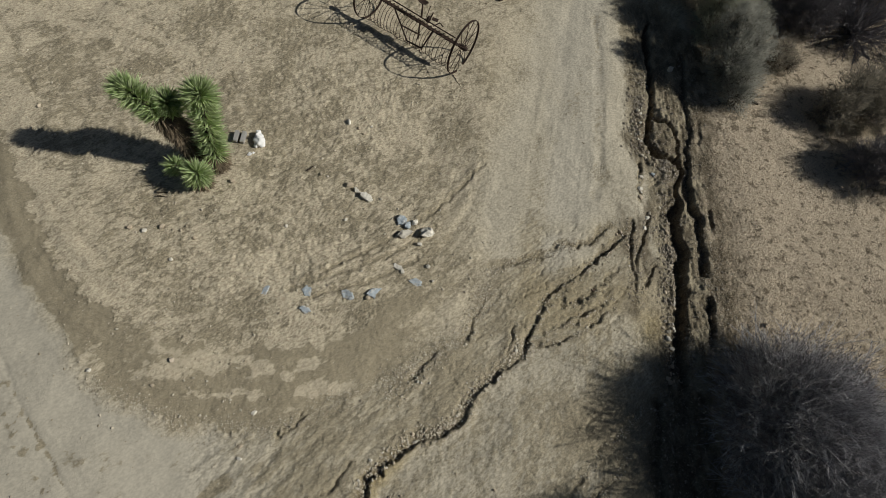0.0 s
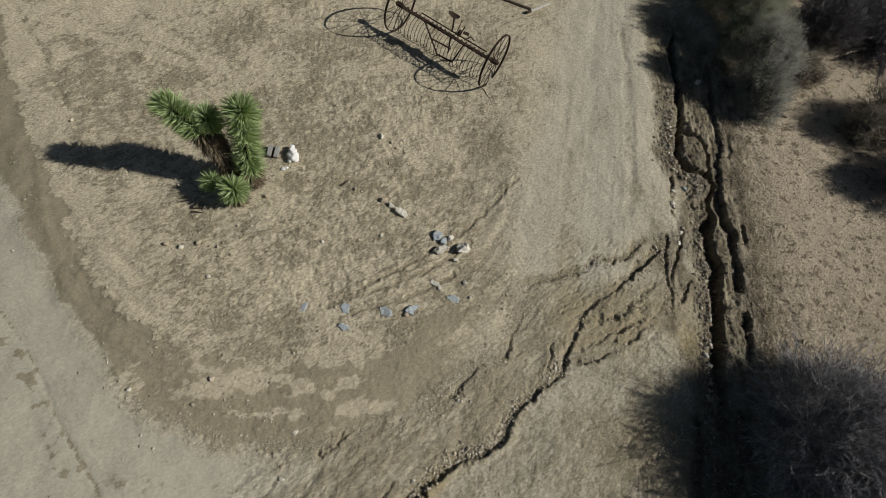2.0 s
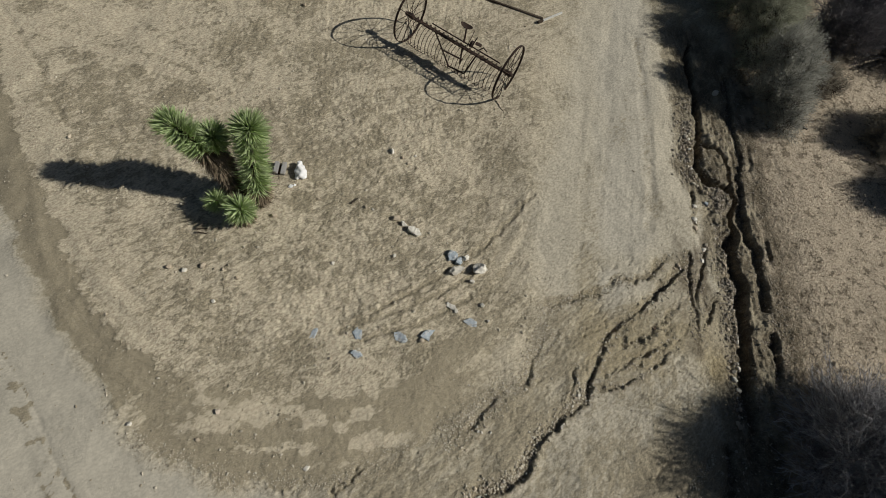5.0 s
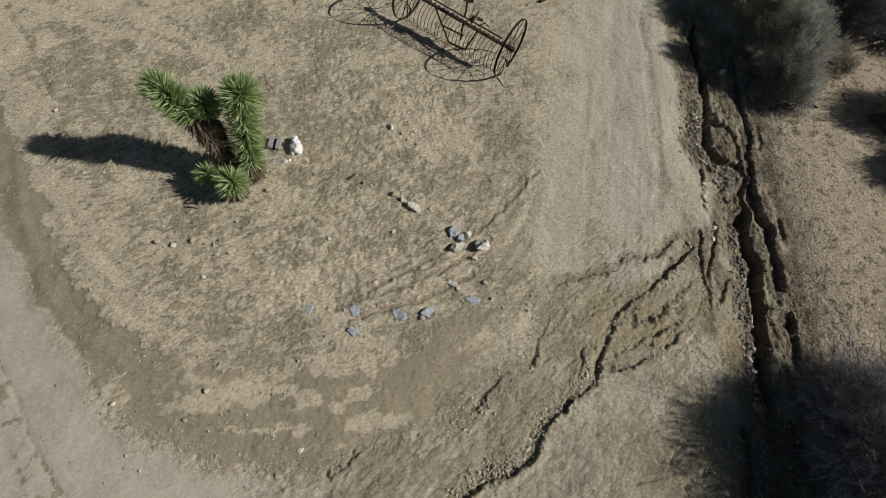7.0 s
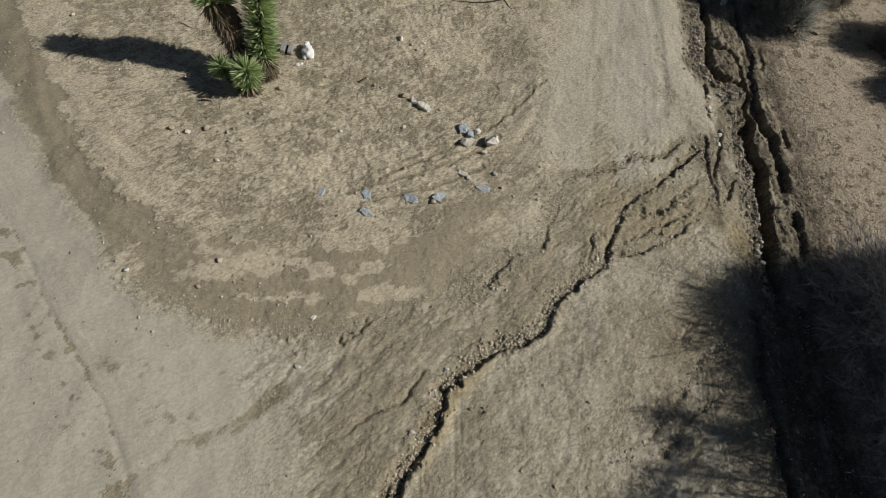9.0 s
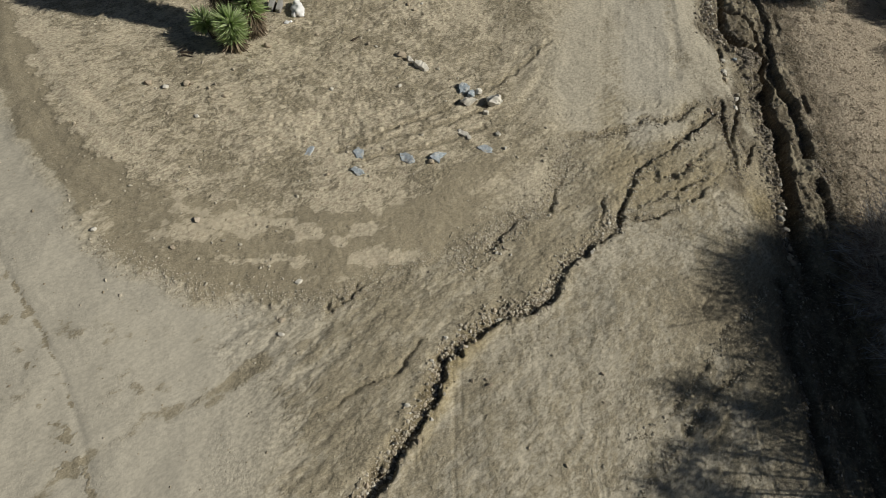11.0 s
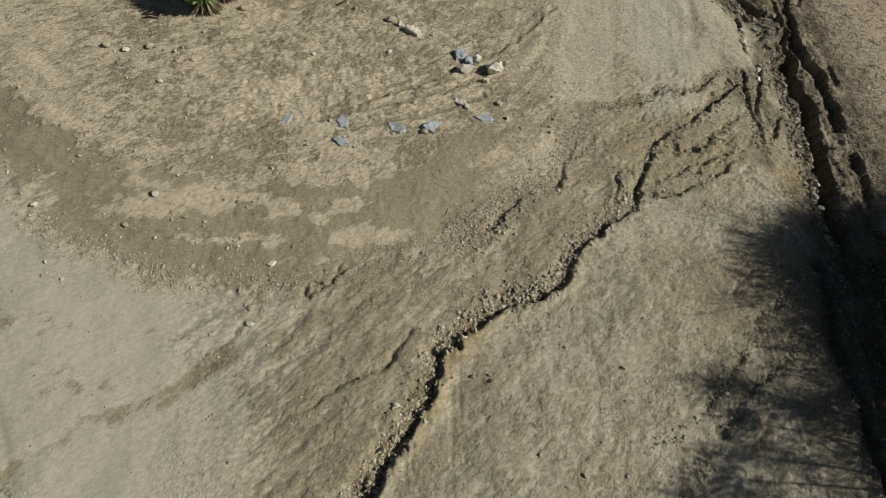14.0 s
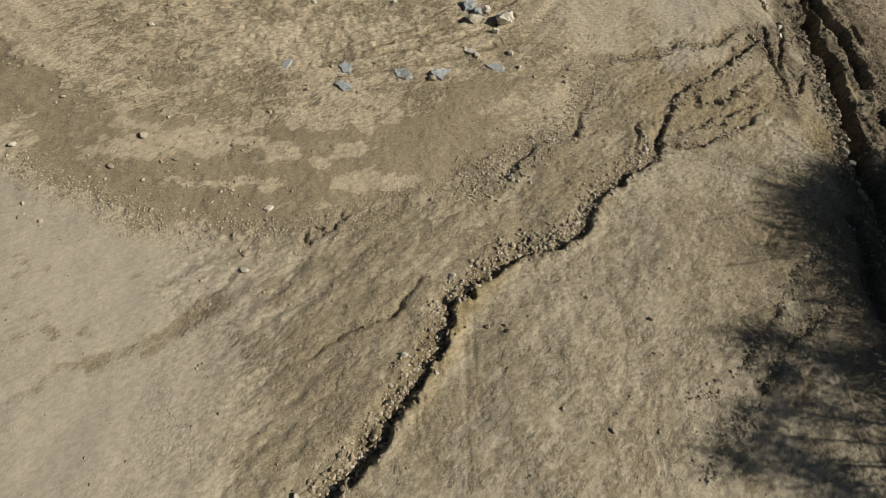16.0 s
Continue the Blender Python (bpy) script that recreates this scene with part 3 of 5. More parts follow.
def slate_material():
    """Blue-grey slate with pale scraped edges, dark layers and dust."""
    g = Graph("blue_slate")
    co = g.coords()
    col = g.mix(g.node("ObjectInfo", 5), (0.34, 0.395, 0.45), (0.47, 0.52, 0.57))
    col = g.mix(g.span(g.noise(14, 6, 0.7, g.drawn(co, 25, 1.6, 0.6), distort=0.8), 0.50, 0.62, 0.0, 0.8), col, (0.66, 0.66, 0.64))
    col = g.mix(g.span(g.noise(19, 6, 0.7, co, distort=0.5), 0.56, 0.66, 0.0, 0.75), col, (0.13, 0.15, 0.18))
    col = g.mix(g.span(g.noise(7, 5, 0.65, co), 0.52, 0.68, 0.0, 0.7), col, (0.46, 0.41, 0.33))
    return g.done(col, 0.7, 0.0, g.noise(45, 6, 0.7, co), 0.7, 0.012)


def leaf_material(name, a, b, rough=0.55, glow=0.0):
    g = Graph(name)
    rnd = g.node("NewGeometry", 8)
    col = g.mix(rnd, a, b)
    col = g.mix(g.span(g.noise(3.0, 3, 0.5, g.coords()), 0.4, 0.7, 0.0, 0.4), col, tuple(0.6 * c for c in a))
    if glow:  # thin leaves let light through
        g.done(col, rough)
        thin = g.t.nodes.new("ShaderNodeBsdfTranslucent")
        g.put(thin.inputs[0], col)
        both = g.t.nodes.new("ShaderNodeMixShader")
        both.inputs[0].default_value = glow
        g.t.links.new(g.bsdf.outputs[0], both.inputs[1])
        g.t.links.new(thin.outputs[0], both.inputs[2])
        g.t.links.new(both.outputs[0], g.t.nodes["Material Output"].inputs[0])
        return g.mat
    return g.done(col, rough)


def rust_material():
    g = Graph("rusted_iron")
    co = g.coords()
    col = g.mix(g.span(g.noise(18, 7, 0.7, co), 0.35, 0.65), (0.022, 0.015, 0.012), (0.060, 0.032, 0.021))
    return g.done(col, 0.85, 0.15, g.noise(90, 5, 0.6, co), 0.5, 0.004)


def plain_material(name, a, b, scale=20.0, rough=0.8):
    g = Graph(name)
    co = g.coords()
    col = g.mix(g.span(g.noise(scale, 6, 0.65, co), 0.35, 0.65), a, b)
    return g.done(col, rough, 0.0, g.noise(scale * 4, 4, 0.6, co), 0.4, 0.004)


SOIL = soil_material()
GRAVEL = stone_material("gravel_mixed", (0.30, 0.255, 0.19), (0.68, 0.62, 0.52), True, 40.0)
GULLY_GRAVEL = stone_material("gully_gravel", (0.15, 0.125, 0.095), (0.46, 0.41, 0.35), True, 40.0)
CRUMB = stone_material("dirt_crumb", (0.24, 0.20, 0.14), (0.50, 0.43, 0.33), True, 40.0)
SLATE = slate_material()
PALE = stone_material("pale_limestone", (0.64, 0.60, 0.53), (0.78, 0.74, 0.67), False, 16.0)
TAN = stone_material("tan_stone", (0.40, 0.33, 0.25), (0.60, 0.51, 0.40), False, 20.0)
WHITE = plain_material("white_quartz", (0.78, 0.775, 0.785), (0.86, 0.855, 0.865), 12.0, 0.6)
SHALE = stone_material("grey_shale", (0.30, 0.295, 0.29), (0.36, 0.35, 0.34), False, 14.0)
DARKSTONE = stone_material("dark_brown_stone", (0.075, 0.05, 0.035), (0.10, 0.07, 0.05), False, 18.0)
RUST = rust_material()
LEAF = leaf_material("yucca_leaf", (0.47, 0.58, 0.29), (0.78, 0.86, 0.58), 0.32, 0.55)
DEAD = leaf_material("dead_yucca_leaf", (0.15, 0.115, 0.08), (0.30, 0.24, 0.17), 0.85)
BARK = plain_material("yucca_bark", (0.09, 0.07, 0.05), (0.17, 0.135, 0.10), 25.0, 0.9)
TWIG_GREY = leaf_material("bare_grey_twig", (0.38, 0.375, 0.40), (0.70, 0.695, 0.73), 0.8)
TWIG_DUSK = leaf_material("purple_grey_twig", (0.13, 0.12, 0.13), (0.30, 0.285, 0.30), 0.8)
TWIG_BROWN = leaf_material("brown_twig", (0.07, 0.055, 0.045), (0.16, 0.13, 0.11), 0.8)
LEAF_GREY = leaf_material("grey_green_leaf", (0.35, 0.35, 0.315), (0.58, 0.575, 0.525), 0.8, 0.4)
LEAF_SAGE = leaf_material("sage_green_leaf", (0.33, 0.34, 0.265), (0.54, 0.545, 0.44), 0.8, 0.4)
LEAF_DUN = leaf_material("dun_leaf", (0.26, 0.235, 0.19), (0.44, 0.40, 0.33), 0.8, 0.4)
WOOD_DARK = plain_material("weathered_dark_wood", (0.04, 0.03, 0.022), (0.085, 0.065, 0.05), 30.0, 0.85)
PAINT_WHITE = plain_material("white_paint_worn", (0.62, 0.60, 0.56), (0.78, 0.77, 0.74), 25.0, 0.6)
LITTER = leaf_material("dry_litter", (0.13, 0.095, 0.06), (0.42, 0.34, 0.24), 0.9)

# ---- mesh helpers ----


def mesh_of(name, verts, faces, material, shade=False):
    me = bpy.data.meshes.new(name)
    verts, faces = np.asarray(verts, np.float32), np.asarray(faces, np.int32)
    n, k = faces.shape
    me.vertices.add(len(verts))
    me.vertices.foreach_set("co", verts.ravel())
    me.loops.add(n * k)
    me.loops.foreach_set("vertex_index", faces.ravel())
    me.polygons.add(n)
    me.polygons.foreach_set("loop_start", np.arange(0, n * k, k, dtype=np.int32))
    me.polygons.foreach_set("use_smooth", np.full(n, shade))
    me.update(calc_edges=True)
    me.materials.append(material)
    return me


def part(name, me, parent, label=""):
    ob = new(name, me)
    ob.parent = parent
    return tagged(ob, label)


def from_bm(name, bm, material, shade=False):
    me = bpy.data.meshes.new(name)
    bmesh.ops.recalc_face_normals(bm, faces=bm.faces)
    bm.to_mesh(me)
    bm.free()
    for p in me.polygons:
        p.use_smooth = shade
    me.materials.append(material)
    return me


def anchor(name, x, y, z, turn=0.0):
    ob = new(name)
    ob.matrix_basis = pose(x, y, z, 0, 0, turn)
    return ob


def rods(segments, sides=4):
    """Tapered rods: rows of (p, q, r0, r1) as arrays, joined in one set of verts and quads."""
    p, q, r0, r1 = (np.asarray(v, float) for v in segments)
    n = len(p)
    d = q - p
    d /= np.linalg.norm(d, axis=1, keepdims=True) + 1e-9
    ref = np.where(np.abs(d[:, 2:3]) < 0.9, [[0.0, 0.0, 1.0]], [[1.0, 0.0, 0.0]])
    u = np.cross(d, ref)
    u /= np.linalg.norm(u, axis=1, keepdims=True) + 1e-9
    v = np.cross(d, u)
    a = np.arange(sides) * 2 * np.pi / sides
    ring = u[:, None] * np.cos(a)[None, :, None] + v[:, None] * np.sin(a)[None, :, None]
    verts = np.concatenate([p[:, None] + ring * r0[:, None, None], q[:, None] + ring * r1[:, None, None]], 1).reshape(-1, 3)
    k = np.arange(sides)
    quad = np.stack([k, (k + 1) % sides, sides + (k + 1) % sides, sides + k], 1)
    faces = (np.arange(n)[:, None, None] * 2 * sides + quad[None]).reshape(-1, 4)
    return verts, faces


def tube(points, radius, sides=8, closed=False):
    """One bent pipe through the points, as verts and quads with capped ends."""
    p = np.asarray(points, float)
    n = len(p)
    ahead = np.roll(p, -1, 0) - np.roll(p, 1, 0) if closed else np.gradient(p, axis=0)
    ahead /= np.linalg.norm(ahead, axis=1, keepdims=True) + 1e-9
    r = np.full(n, radius) if np.isscalar(radius) else np.asarray(radius, float)
    u = np.cross(ahead[0], (0.0, 0.0, 1.0) if abs(ahead[0][2]) < 0.9 else (1.0, 0.0, 0.0))
    rings = []
    for k in range(n):
        u = u - ahead[k] * (u @ ahead[k])
        u /= np.linalg.norm(u) + 1e-9
        w = np.cross(ahead[k], u)
        a = np.arange(sides) * 2 * np.pi / sides
        rings.append(p[k] + r[k] * (np.cos(a)[:, None] * u + np.sin(a)[:, None] * w))
    verts = np.concatenate(rings)
    faces = []
    for k in range(n if closed else n - 1):
        a, b = k * sides, ((k + 1) % n) * sides
        faces += [(a + i, a + (i + 1) % sides, b + (i + 1) % sides, b + i) for i in range(sides)]
    if not closed:
        for base in (0, (n - 1) * sides):
            faces += [(base, base + i, base + i + 1, base + i + 1) for i in range(1, sides - 1)]
    return verts, np.array(faces)


def joined(pieces):
    verts, faces, at = [], [], 0
    for v, f in pieces:
        verts.append(v)
        faces.append(np.asarray(f) + at)
        at += len(v)
    return np.concatenate(verts), np.concatenate(faces)


def quads_to_mesh(name, verts, faces, material, shade=False):
    me = bpy.data.meshes.new(name)
    me.from_pydata([tuple(v) for v in verts.tolist()], [], [tuple(dict.fromkeys(f)) for f in faces.tolist()])
    for p in me.polygons:
        p.use_smooth = shade
    me.materials.append(material)
    return me


def box_bm(bm, size, at=(0, 0, 0), turn=(0, 0, 0), bevel=0.0):
    made = bmesh.ops.create_cube(bm, size=1.0, matrix=pose(*at, *turn) @ Matrix.Diagonal((*size, 1)))
    if bevel:
        edges = {e for v in made["verts"] for e in v.link_edges}
        bmesh.ops.bevel(bm, geom=list(edges), offset=bevel, segments=2, affect="EDGES")


# ---- the ground: one sheet to the horizon ----


def spaced(lo, hi, fine_lo, fine_hi, fine, mid):
    far = np.cumsum(mid * 1.3 ** np.arange(1, 36))
    core = np.arange(fine_lo, fine_hi, fine)
    left = np.arange(fine_lo - mid, lo, -mid)[::-1]
    right = np.arange(core[-1] + mid, hi, mid)
    return np.r_[(left[0] - far)[::-1], left, core, right, right[-1] + far]


gx = spaced(-14.0, 16.0, -7.6, 8.6, 0.026, 0.070)
gx = np.r_[gx[gx < -7.6], np.arange(-7.6, -3.6, 0.040), gx[gx >= -3.6]]
gy = spaced(-4.2, 16.0, -3.0, 8.6, 0.026, 0.070)
gy = np.r_[gy[gy < -2.99], np.arange(-2.99, 4.8, 0.026), np.arange(4.8, 8.6, 0.034), gy[gy >= 8.6]]
GX, GY = np.meshgrid(gx, gy)
GH, DARK_M, LITTER_M, STONE_M, ISLE_M, OCHRE_M, GREY_M, SOIL_SHADE_M, FINE_M = ground_field(GX.ravel(), GY.ravel())
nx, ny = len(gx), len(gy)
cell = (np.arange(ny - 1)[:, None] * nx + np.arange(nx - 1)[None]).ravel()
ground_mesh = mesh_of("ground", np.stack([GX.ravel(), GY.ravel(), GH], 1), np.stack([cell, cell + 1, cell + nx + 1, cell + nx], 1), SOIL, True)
for key, values in (("dark", DARK_M), ("litter", LITTER_M), ("isle", ISLE_M), ("ochre", OCHRE_M), ("grey", GREY_M), ("cut", SOIL_SHADE_M), ("fine", FINE_M)):
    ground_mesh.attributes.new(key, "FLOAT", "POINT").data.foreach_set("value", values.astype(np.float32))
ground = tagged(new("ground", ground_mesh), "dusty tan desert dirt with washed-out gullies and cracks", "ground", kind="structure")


def scatter(count, box, weight, seed):
    """Places on the ground, thinned by a share in 0..1 that weight() gives from the fields."""
    rng = np.random.default_rng(seed)
    x, y = rng.uniform(box[0], box[1], count), rng.uniform(box[2], box[3], count)
    f = ground_field(x, y)
    keep = rng.random(count) < weight(x, y, f)
    return x[keep], y[keep], f[0][keep], rng


# ---- gravel: small loose stones ----
ICO = bmesh.new()
bmesh.ops.create_icosphere(ICO, subdivisions=1, radius=1.0)
ICO_V = np.array([v.co[:] for v in ICO.verts])
ICO_F = np.array([[v.index for v in f.verts] for f in ICO.faces])
ICO.free()


OCTA_V = np.array([(1, 0, 0), (0, 1, 0), (-1, 0, 0), (0, -1, 0), (0, 0, 1), (0, 0, -1)], float)
OCTA_F = np.array([(0, 1, 4), (1, 2, 4), (2, 3, 4), (3, 0, 4), (1, 0, 5), (2, 1, 5), (3, 2, 5), (0, 3, 5)])


def pebble_mesh(name, x, y, z, rng, smallest, largest, power, material, flat=(0.45, 0.8), body=(ICO_V, ICO_F)):
    ICO_V, ICO_F = body
    n = len(x)
    size = smallest + (largest - smallest) * rng.random(n) ** power
    shape = ICO_V[None] * rng.uniform(0.72, 1.25, (n, len(ICO_V), 1))
    shape = shape * np.stack([rng.uniform(0.8, 1.3, n), rng.uniform(0.6, 1.0, n), rng.uniform(*flat, n)], 1)[:, None]
    a = rng.uniform(0, 2 * np.pi, n)
    c, s = np.cos(a)[:, None], np.sin(a)[:, None]
    vx, vy = shape[..., 0] * c - shape[..., 1] * s, shape[..., 0] * s + shape[..., 1] * c
    verts = np.stack([vx, vy, shape[..., 2]], 2) * size[:, None, None] + np.stack([x, y, z + size * 0.22], 1)[:, None]
    faces = ICO_F[None] + (np.arange(n) * len(ICO_V))[:, None, None]
    return mesh_of(name, verts.reshape(-1, 3), faces.reshape(-1, 3), material)


near = (-9.0, 9.5, -3.2, 9.5)
px_, py_, pz_, rng_ = scatter(240000, near, lambda x, y, f: f[3] ** 1.3 * 0.20 + 0.006, 5)


def along(lines, per_metre, spread, shift, seed):
    """Places strewn beside the lines of the washouts; shift moves them to the right of the line."""
    rng = np.random.default_rng(seed)
    xs, ys = [], []
    for line in lines:
        p = np.array(line, float)
        for a, b in zip(p[:-1], p[1:]):
            d = b - a
            ln = np.hypot(*d)
            n = int(per_metre * ln)
            t = rng.random(n)
            off = rng.normal(shift, spread, n)
            xs.append(a[0] + d[0] * t + d[1] / ln * off)
            ys.append(a[1] + d[1] * t - d[0] / ln * off)
    x, y = np.concatenate(xs), np.concatenate(ys)
    keep = rng.random(len(x)) < 0.25 + 0.9 * vnoise(x * 2.5, y * 2.5, seed)
    x, y = x[keep], y[keep]
    return x, y, ground_field(x, y)[0], rng


gravel = tagged(new("gravel", pebble_mesh("gravel", px_, py_, pz_, rng_, 0.004, 0.026, 4.2, GRAVEL, body=(OCTA_V, OCTA_F))), "loose tan and grey gravel along the washed edges", "gravel", kind="stuff")
FOOT = ISLAND[9:23]
for lines, per, spread, shift, seed, big in (([CRACK], 440, 0.085, 0.13, 31, 0.030), ([FOOT], 800, 0.11, -0.02, 32, 0.014), ([RIM, BRANCH], 330, 0.08, 0.0, 33, 0.024), ([MID_CRACK], 620, 0.17, -0.06, 40, 0.024), ([BRANCH_LOW] + FAN, 130, 0.05, 0.0, 38, 0.022),
                                             ([GULLY_WEST, GULLY_MID], 240, 0.11, 0.0, 34, 0.026), ([LOW_RILL, LOW_RILL_B], 170, 0.05, 0.0, 39, 0.024), ([GULLY[1:15]], 420, 0.16, 0.38, 35, 0.036),
                                             ([GULLY_EAST], 300, 0.18, 0.0, 36, 0.028), ([LOW_RILL_C], 200, 0.14, 0.0, 37, 0.032)):
    ax_, ay_, az_, ar_ = along(lines, per, spread, shift, seed)
    tagged(new("gravel", pebble_mesh("gravel", ax_, ay_, az_, ar_, 0.006, big, 2.4, GULLY_GRAVEL if seed in (34, 35, 36, 37) else GRAVEL)), "loose tan and grey gravel along the washouts", "gravel", kind="stuff")
bx_, by_, bz_, br_ = scatter(9500, (4.9, 7.1, 1.2, 9.0), lambda x, y, f: 0.75 * smooth(0.4, 0.85, f[3] + 0.35 * vnoise(x * 3, y * 1.5, 55)) * smooth(7.0, 6.4, x + 0.1 * (6 - y)), 7)
tagged(new("gravel", pebble_mesh("gravel", bx_, by_, bz_, br_, 0.008, 0.040, 2.6, GULLY_GRAVEL, body=(OCTA_V, OCTA_F))), "coarse loose stones washed into the gully", "gravel", kind="stuff")
sx_, sy_, sz_, sr_ = scatter(9000, (-9.5, 2.0, -0.2, 12.0), lambda x, y, f: (0.10 + 0.30 * f[4]) * smooth(0.25, 0.8, vnoise(x * 0.9, y * 0.9, 46)), 8)
tagged(new("pebbles", pebble_mesh("pebbles", sx_, sy_, sz_, sr_, 0.009, 0.034, 3.0, GRAVEL)), "scattered pale pebbles lying on dirt", "gravel", kind="stuff")
kx_, ky_, kz_, kr_ = scatter(85000, (-7.5, 9.5, -3.0, 8.5), lambda x, y, f: (0.05 + 0.22 * f[4] + 0.08 * smooth(0.40, 0.6, f[1])) * (1 - 0.75 * f[8]) + 0.30 * f[2], 6)
tagged(new("dirt_crumbs", pebble_mesh("dirt_crumbs", kx_, ky_, kz_, kr_, 0.004, 0.016, 2.2, CRUMB, body=(OCTA_V, OCTA_F))), "crumbled dirt strewn over the ground", "dirt", kind="stuff")

# ---- single stones ----


def rock_mesh(name, size, seed, material, points=15, jag=0.22):
    """An angular broken stone: the hull of uneven points, edges worn."""
    rng = random.Random(seed)
    bm = bmesh.new()
    for _ in range(points):
        v = Vector((rng.gauss(0, 1), rng.gauss(0, 1), rng.gauss(0, 1))).normalized() * rng.uniform(1 - jag, 1.0)
        bm.verts.new((v.x * size[0] / 2, v.y * size[1] / 2, v.z * size[2] / 2))
    hull = bmesh.ops.convex_hull(bm, input=bm.verts)
    bmesh.ops.delete(bm, geom=[e for e in hull["geom_interior"] if isinstance(e, bmesh.types.BMVert)], context="VERTS")
    loose = [v for v in bm.verts if not v.link_faces]
    bmesh.ops.delete(bm, geom=loose, context="VERTS")
    bmesh.ops.dissolve_limit(bm, angle_limit=radians(12), verts=bm.verts, edges=bm.edges)
    if name == "limestone_block":
        bmesh.ops.triangulate(bm, faces=bm.faces)
        bmesh.ops.subdivide_edges(bm, edges=bm.edges, cuts=3, use_grid_fill=True)
        for v in bm.verts:
            v.co += min(size) * (0.16 * noise.noise_vector(v.co * 9 + Vector((seed, 0, 0))) + 0.07 * noise.noise_vector(v.co * 26))
        return from_bm(name, bm, material)
    bmesh.ops.bevel(bm, geom=list(bm.edges), offset=min(size) * 0.03, segments=1, affect="EDGES", clamp_overlap=True)
    return from_bm(name, bm, material)


def slab_mesh(name, size, seed, material):
    """A flat broken slab: an angular outline, a stepped top and a rough broken rim."""
    rng = random.Random(seed)
    n = rng.choice((4, 5, 5, 6))
    turns = sorted(2 * math.pi * (k + rng.uniform(-0.32, 0.32)) / n for k in range(n))
    outline = [(math.cos(a) * rng.uniform(0.72, 1.12) * size[0] / 2, math.sin(a) * rng.uniform(0.72, 1.12) * size[1] / 2) for a in turns]
    ring = []
    for (ax, ay), (bx, by) in zip(outline, outline[1:] + outline[:1]):
        for s in (0.0, 0.34, 0.67):
            j = 0.0 if s == 0.0 else 0.035 * min(size[:2])
            ring.append((ax + (bx - ax) * s + rng.gauss(0, j), ay + (by - ay) * s + rng.gauss(0, j)))
    tilt_x, tilt_y = rng.uniform(-0.12, 0.12), rng.uniform(-0.12, 0.12)
    bm = bmesh.new()
    low = [bm.verts.new((x * 1.06, y * 1.06, -size[2] / 2)) for x, y in ring]
    mid = [bm.verts.new((x * rng.uniform(0.98, 1.05), y * rng.uniform(0.98, 1.05), size[2] * rng.uniform(0.1, 0.3))) for x, y in ring]
    top = [bm.verts.new((x * 0.93, y * 0.93, size[2] / 2 + tilt_x * x + tilt_y * y + rng.gauss(0, 0.03 * size[2]))) for x, y in ring]
    inner = [bm.verts.new((x * 0.55 + 0.06 * size[0], y * 0.55, size[2] * 0.55 + tilt_x * x + tilt_y * y + rng.gauss(0, 0.05 * size[2]))) for x, y in ring]
    m = len(ring)
    for k in range(m):
        q = (k + 1) % m
        for a, b in ((low, mid), (mid, top), (top, inner)):
            bm.faces.new((a[k], a[q], b[q], b[k]))
    bm.faces.new(low[::-1])
    bm.faces.new(inner)
    bmesh.ops.triangulate(bm, faces=bm.faces)
    bmesh.ops.subdivide_edges(bm, edges=bm.edges, cuts=1, use_grid_fill=True)
    for v in bm.verts:
        v.co += Vector((1, 1, 0.5)) * 0.010 * noise.noise(v.co * 22 + Vector((seed, 3, 0))) + size[2] * 0.09 * noise.noise_vector(v.co * 17 + Vector((seed, 0, 0)))
    return from_bm(name, bm, material)


def stone(name, x, y, size, seed, material, label, turn=0.0, lean=0.0, sink=0.22, category="stone", group=""):
    if group == "blue-grey slabs in a curved row":
        size = (size[0], size[1], size[2] * 0.45)
    size = [(0.95 if name == "tan_rock" else 1.12) * v for v in size]
    sink = sink + (0.14 if name == "slate_slab" else 0.0)
    flat = name == "slate_slab" or (name == "limestone_block" and size[2] < 0.12)
    me = slab_mesh(name, size, seed, material) if flat else rock_mesh(name, size, seed, material, *((20, 0.17) if name in ("tan_rock", "washed_stone") else (15, 0.24)))
    ob = new(name, me)
    ob.matrix_basis = pose(x, y, ground_z(x, y) + size[2] * (0.5 - sink), lean, lean * 0.4, turn)
    return tagged(ob, label, category, group)


SLATES = "blue-grey slabs in a curved row"
stone("slate_slab", -1.96, 2.25, (0.25, 0.14, 0.10), 101, SLATE, "small blue-grey slate slab with a pale broken edge", -25, 8, group=SLATES)
stone("slate_slab", -1.95, 2.64, (0.20, 0.24, 0.05), 102, SLATE, "flat dusty grey slate slab half sunk in dirt", 30, 3, 0.3, group=SLATES)
stone("slate_slab", -1.14, 2.6, (0.30, 0.17, 0.07), 103, SLATE, "long blue-grey slate slab lying flat on dirt", -38, 4, group=SLATES)
stone("slate_slab", -0.6, 2.65, (0.30, 0.24, 0.11), 104, SLATE, "large blocky blue-grey slate slab on dirt", 20, 5, group=SLATES)
stone("slate_slab", 0.24, 2.93, (0.30, 0.15, 0.05), 105, SLATE, "thin dusty blue-grey slate slab half buried", -30, 3, 0.3, group=SLATES)
stone("slate_slab", -2.78, 2.62, (0.13, 0.24, 0.04), 106, SLATE, "thin pale grey slate flake half buried in dirt", -35, 2, 0.3, group=SLATES)
HEAP = "heap of stones beside the road"
stone("slate_slab", -0.13, 4.35, (0.22, 0.30, 0.10), 107, SLATE, "blue-grey slate slab leaning in a stone heap", 15, 10, group=HEAP)
